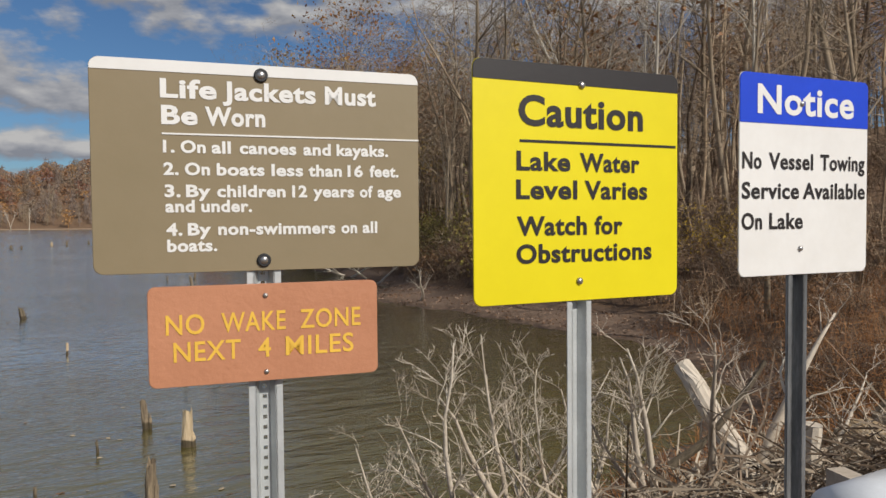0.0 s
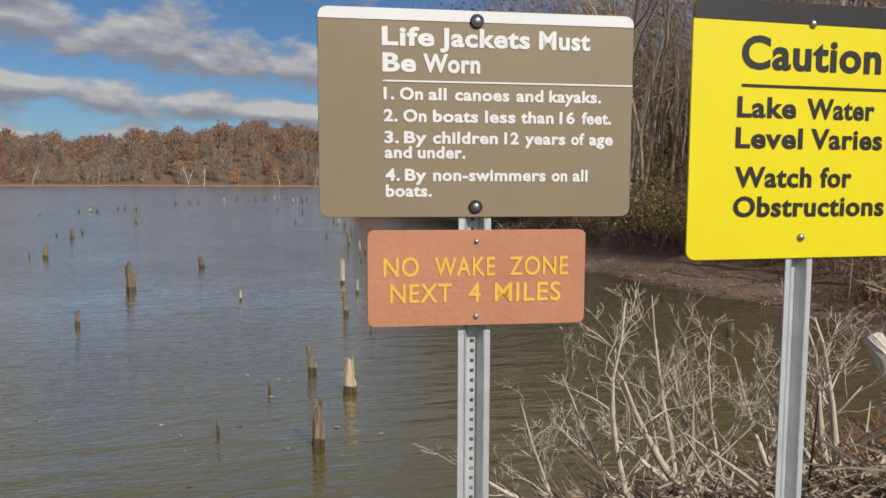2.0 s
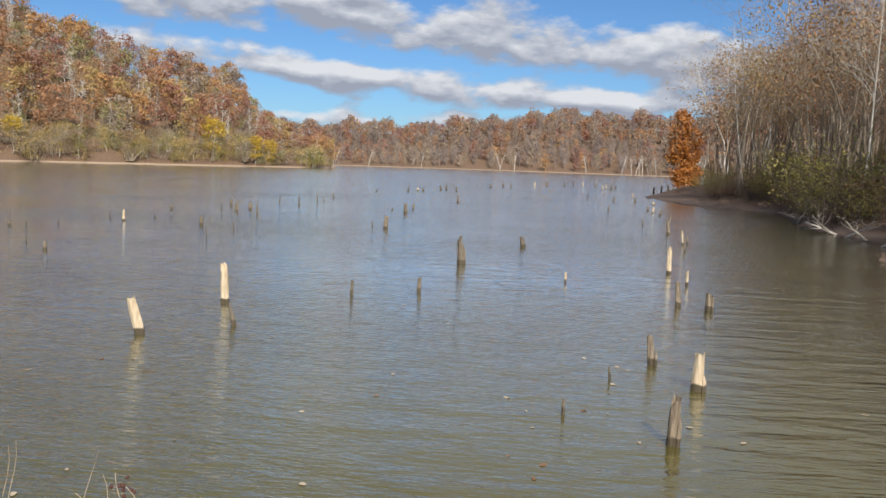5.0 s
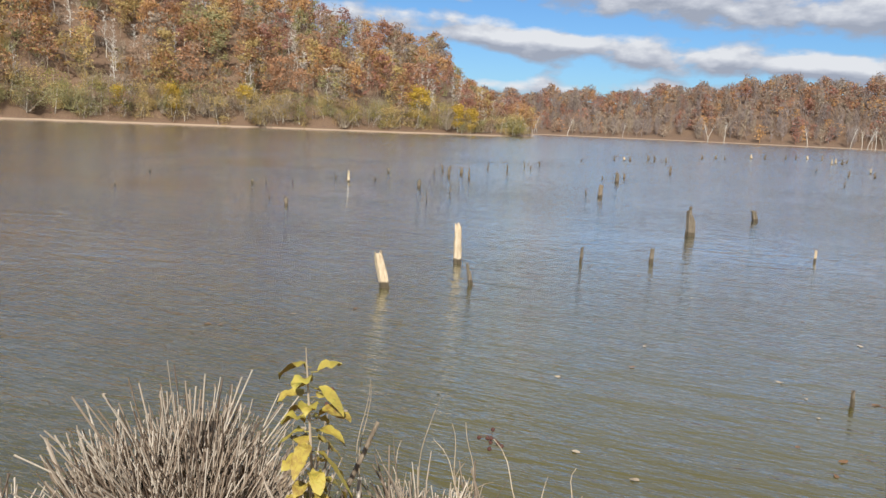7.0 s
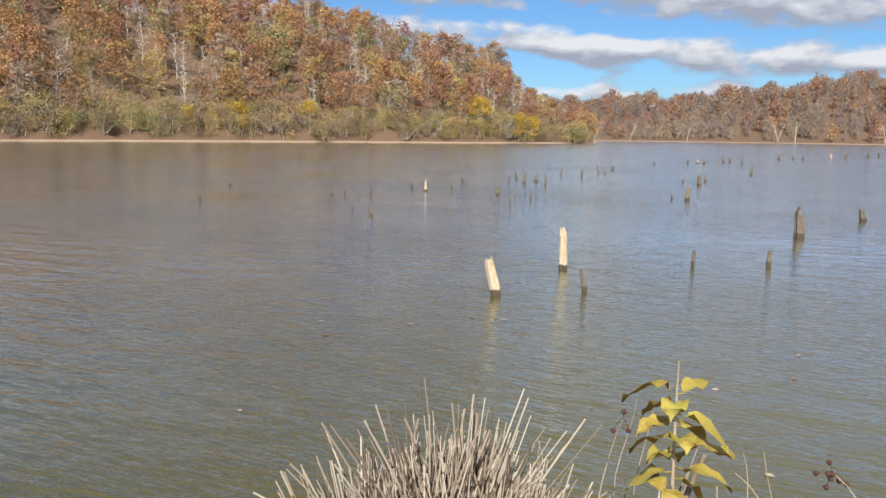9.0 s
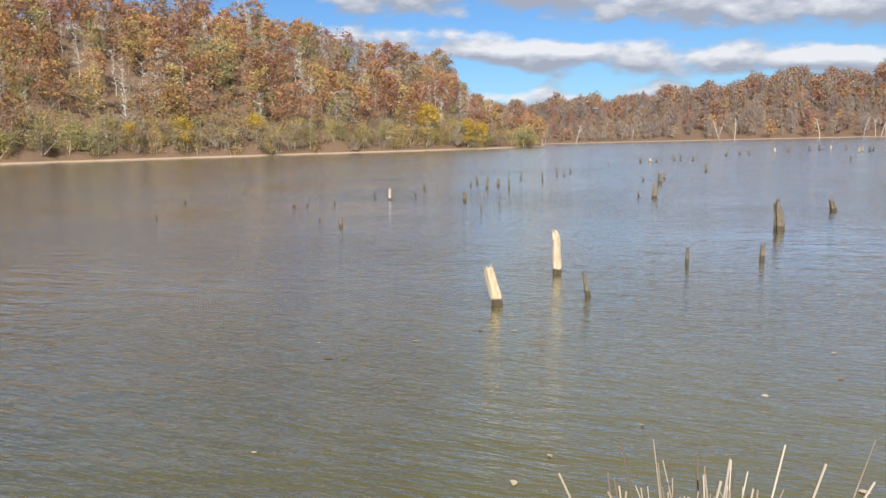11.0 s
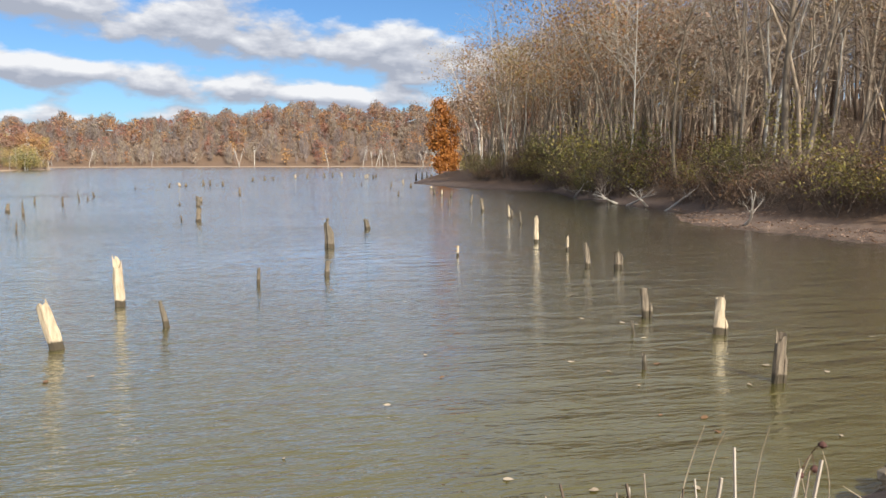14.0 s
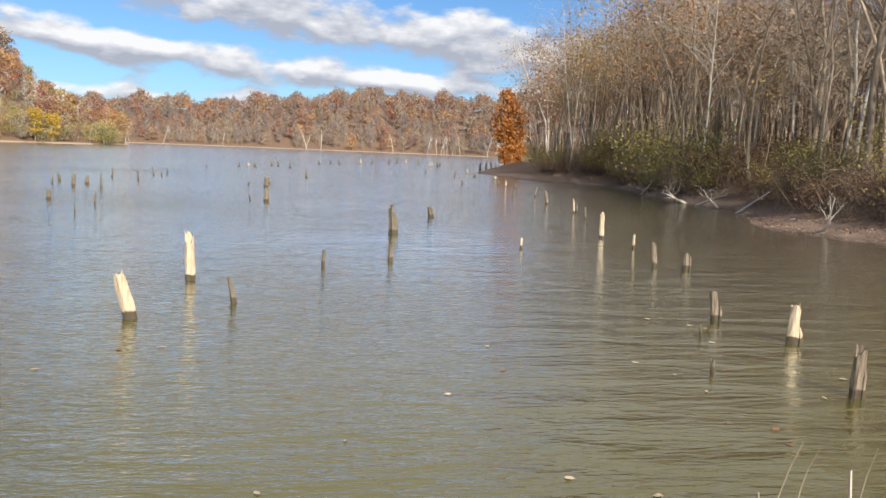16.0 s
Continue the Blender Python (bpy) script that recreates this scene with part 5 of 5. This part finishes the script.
# ---- bank plants ----
def grass_tuft(x, y, radius, blades, low, high, seed, label):
    rng = random.Random(seed)
    root = new("grass_tuft")
    zg = ground_at(x, y)
    root.location = (x, y, zg)
    g = Geo()
    bundles = []
    for i in range(max(6, blades // 26)):
        a, r = rng.uniform(0, 6.3), radius * math.sqrt(rng.random())
        lean = Vector((math.cos(a), math.sin(a), 0)) * 0.17 * (r / radius) ** 2 + Vector((rng.gauss(0, 0.18), rng.gauss(0, 0.18), 0))
        bundles.append((r * math.cos(a), r * math.sin(a), lean, (low + (high - low) * rng.random() ** 1.4) * (1.08 - 0.45 * (r / radius) ** 2)))
    for i in range(blades):
        bx, by, lean, tall = rng.choice(bundles)
        px, py = bx + rng.gauss(0, 0.035), by + rng.gauss(0, 0.035)
        p = Vector((px, py, ground_at(x + px, y + py) - zg - 0.03))
        loose = 0.16 if rng.random() < 0.7 else 0.4
        out = lean + Vector((rng.gauss(0, loose), rng.gauss(0, loose), 0))
        ln = tall * rng.uniform(0.66, 1.06)
        d = (Vector((0, 0, 1)) + out).normalized()
        w = rng.uniform(0.0016, 0.0052)
        q = p + d * ln * 0.6
        e = q + (d + out * 0.2 + Vector((rng.gauss(0, 0.08), rng.gauss(0, 0.08), 0))).normalized() * ln * 0.4
        g.tube([p, q, e], [w, w, w * rng.uniform(0.7, 1.0)], 4, True)
    part("straw", g, M_CUT, root)
    h = Geo()
    for i in range(blades if blades > 150 else 0):
        a, r = rng.uniform(0, 6.3), radius * 1.15 * math.sqrt(rng.random())
        p = Vector((r * math.cos(a), r * math.sin(a), ground_at(x + r * math.cos(a), y + r * math.sin(a)) - zg + rng.uniform(0, 0.34) * (1 - 0.6 * (r / radius / 1.15) ** 2)))
        b = rng.uniform(0, 6.3)
        h.tube([p, p + Vector((math.cos(b), math.sin(b), rng.gauss(0, 0.3))) * rng.uniform(0.05, 0.2)], [0.004, 0.0025], 3, False)
    if h.v:
        part("thatch", h, M_WEED, root)
    tagged(root, label, "dry grass", "cut grass tufts on the bank")


grass_tuft(-4.60, 1.68, 0.38, 2300, 0.66, 0.96, 1, "clump of cut dry straw-coloured grass on the bank")
grass_tuft(-4.62, 0.85, 0.22, 190, 0.36, 0.56, 2, "small clump of cut dry grass on the bank")
grass_tuft(-4.05, 2.75, 0.3, 90, 0.22, 0.42, 3, "sparse clump of cut dry stalks on the bank")
grass_tuft(-4.55, 2.75, 0.22, 60, 0.22, 0.42, 4, "sparse clump of cut dry stalks on the bank")
grass_tuft(-3.75, 2.0, 0.14, 60, 0.3, 0.6, 5, "thin clump of dry stems on the bank")
grass_tuft(-4.1, 2.95, 0.3, 60, 0.4, 0.66, 6, "sparse clump of cut dry stalks on the bank")


def stalk(x, y, top, bend, turn, seed, heads=0):
    rng = random.Random(seed)
    root = new("dry_stalk")
    zg = ground_at(x, y)
    root.matrix_basis = pose(x, y, zg, 0, 0, turn)
    ln = top + 0.09 - zg
    g = Geo()
    pts = [Vector((bend * ln * (k / 9) ** 2.6, 0.02 * math.sin(k), -0.05 + ln * (k / 9) * (1 - 0.25 * abs(bend) * (k / 9) ** 2))) for k in range(10)]
    g.tube(pts, [0.0042 - 0.0026 * k / 9 for k in range(10)], 5)
    part("stem", g, M_STRAW, root)
    for i in range(heads):
        h = Geo()
        c = pts[-1] + Vector((rng.uniform(-0.07, 0.06), rng.uniform(-0.05, 0.05), rng.uniform(-0.08, 0.04)))
        h.tube([c + Vector((0, 0, z)) for z in (-0.011, -0.006, 0, 0.006, 0.011)], [0.003, 0.0095, 0.012, 0.0095, 0.003], 7, True, 0.15, rng)
        h.tube([c, c.lerp(pts[-1], 0.5) + Vector((0, 0, 0.01)), pts[-1]], [0.0015, 0.0015, 0.0015], 3, False)
        part("seed_head", h, M_SEED, root)
    tagged(root, "tall dry stalk with dark red seed heads on the bank" if heads else "thin dry bent stalk standing on the bank", "plant", "dry stalks on the bank")


rng_s = random.Random(12)
for i, (x, y, top, bend, turn) in enumerate(((-4.64, 3.13, 1.74, 0.15, 30), (-4.12, 3.17, 1.71, 0.1, 200), (-4.2, 3.12, 1.68, -0.1, 20), (-4.46, 2.63, 1.95, 0.08, 10), (-4.1, 3.05, 1.74, 0.45, 330), (-4.72, 2.75, 1.9, 0.12, 0),
                                            (-3.85, 2.9, 1.7, 0.5, 0), (-3.9, 2.95, 1.72, -0.45, 15), (-4.3, 2.75, 1.62, 0.1, 90), (-4.85, 2.4, 1.62, 0.1, 150), (-3.95, 2.6, 1.62, 0.05, 60), (-5.0, 2.55, 1.55, -0.15, 0),
                                            (-3.7, 3.3, 1.55, 0.1, 40), (-3.6, 3.4, 1.6, 0.2, 100), (-3.5, 3.0, 1.55, 0.1, 10), (-3.35, 3.2, 1.62, 0.15, 70))):
    stalk(x, y, top, bend, turn, i)
stalk(-3.52, 3.02, 1.86, -0.42, 8, 50, 8)
stalk(-4.36, 2.3, 1.98, 0.12, 40, 51, 3)


def leafy_plant():
    """A wilting plant with big yellow-green leaves."""
    rng = random.Random(6)
    x, y = -3.62, 1.95
    root = new("wilting_plant")
    zg = ground_at(x, y)
    root.location = (x, y, zg)
    g = Geo()
    tip = Vector((0.05, -0.04, 2.50 - zg))
    g.tube([Vector((0, 0, -0.05)), Vector((0.01, 0.01, 0.5)), Vector((0.03, -0.02, 0.85)), tip], [0.007, 0.006, 0.004, 0.002], 6)
    part("stem", g, M_STRAW, root)
    for i in range(34):
        z = (0.25 + 0.75 * (i / 33)) * (2.40 - zg)
        a, ln, w = i * 2.4 + rng.gauss(0, 0.3), rng.uniform(0.09, 0.15), rng.uniform(0.027, 0.046)
        out = Vector((math.cos(a), math.sin(a), 0))
        side = Vector((-out.y, out.x, 0))
        droop = rng.uniform(-1.2, 0.3) if i < 22 else rng.uniform(-0.5, 0.7)
        base = Vector((0.02, 0, z))
        h = Geo()
        rows = 7
        for k in range(rows):
            f = k / (rows - 1)
            c = base + out * (0.03 + ln * f) + Vector((0, 0, ln * (droop * f + 0.35 * f - 0.55 * f * f)))
            ww = w * math.sin(math.pi * min(0.98, 0.06 + 0.94 * f)) ** 0.8 * (1 + 0.12 * math.sin(9 * f))
            for s_, lift in ((-1, 0.3), (0, 0), (1, 0.3)):
                h.v.append(c + side * ww * s_ + Vector((0, 0, ww * lift + rng.gauss(0, 0.009))))
        for k in range(rows - 1):
            for j in range(2):
                q = k * 3 + j
                h.f.append((q, q + 1, q + 4, q + 3))
        h.tube([Vector((0.01, 0, z)), base + out * 0.03], [0.002, 0.0015], 4, False)
        part("leaf", h, M_PLANT, root, smooth=True)
    tagged(root, "wilting plant with yellow-green spotted leaves on the bank", "plant")


M_PLANT = surface("wilting_leaf", ((0.10, 0.055, 0.02), (0.26, 0.16, 0.035), (0.42, 0.32, 0.05), (0.33, 0.29, 0.05), (0.17, 0.20, 0.045)), 40.0, 0.5, 0.6, 90, vary=0.25, fine=0.5)
leafy_plant()
log_piece("broken_stake", (-3.96, 2.02, 1.1), (-3.89, 2.42, 1.98), 0.018, 0.010, "short splintered stick leaning on the bank", 9, M_STUMP_MID)
log_piece("broken_stake", (-4.5, 2.62, 0.9), (-4.55, 2.68, 1.35), 0.018, 0.012, "short splintered stick leaning on the bank", 10)


# ---- leaves afloat and leaf litter ----
def floating():
    rng = random.Random(91)
    for i in range(46):
        while True:
            x, y = rng.uniform(-14, 0), rng.uniform(2, 16)
            if float(home_distance(np.array([x]), np.array([y]))[0]) < -0.4:
                break
        g = Geo()
        n, r = 7, rng.uniform(0.02, 0.045)
        for k in range(n):
            a = 2 * math.pi * k / n
            q = r * rng.uniform(0.6, 1.2)
            g.v.append(Vector((q * math.cos(a) * 1.5, q * math.sin(a), rng.uniform(0.002, 0.012))))
        g.v.append(Vector((0, 0, 0.004)))
        for k in range(n):
            g.f.append((k, (k + 1) % n, n))
        ob = part("fallen_leaf", g, M_STRAW if i % 3 else M_BRUSH)
        ob.matrix_basis = pose(x, y, 0.004, 0, 0, rng.uniform(0, 360))
        tagged(ob, "pale curled dead leaf floating on the water", "leaf", "leaves floating on the lake")
    g = Geo()
    for i in range(26000):
        x, y = rng.uniform(-12, 14), rng.uniform(16, 46)
        d = float(SHORE_D(x, y))
        if d < 0.15 or d > 9:
            continue
        g.leaf(Vector((x, y, GROUND_Z(x, y) + 0.02)), rng.uniform(0.03, 0.075), rng, 0.8)
    tagged(part("leaf_litter", g, M_LITTER), "brown and tan fallen leaves strewn on the shore", "leaf litter", kind="stuff")


M_LITTER = leaf_material("leaf_litter", ((0.12, 0.07, 0.04), (0.26, 0.14, 0.075), (0.40, 0.26, 0.17), (0.50, 0.36, 0.26)), 1.0, 0.8)
floating()
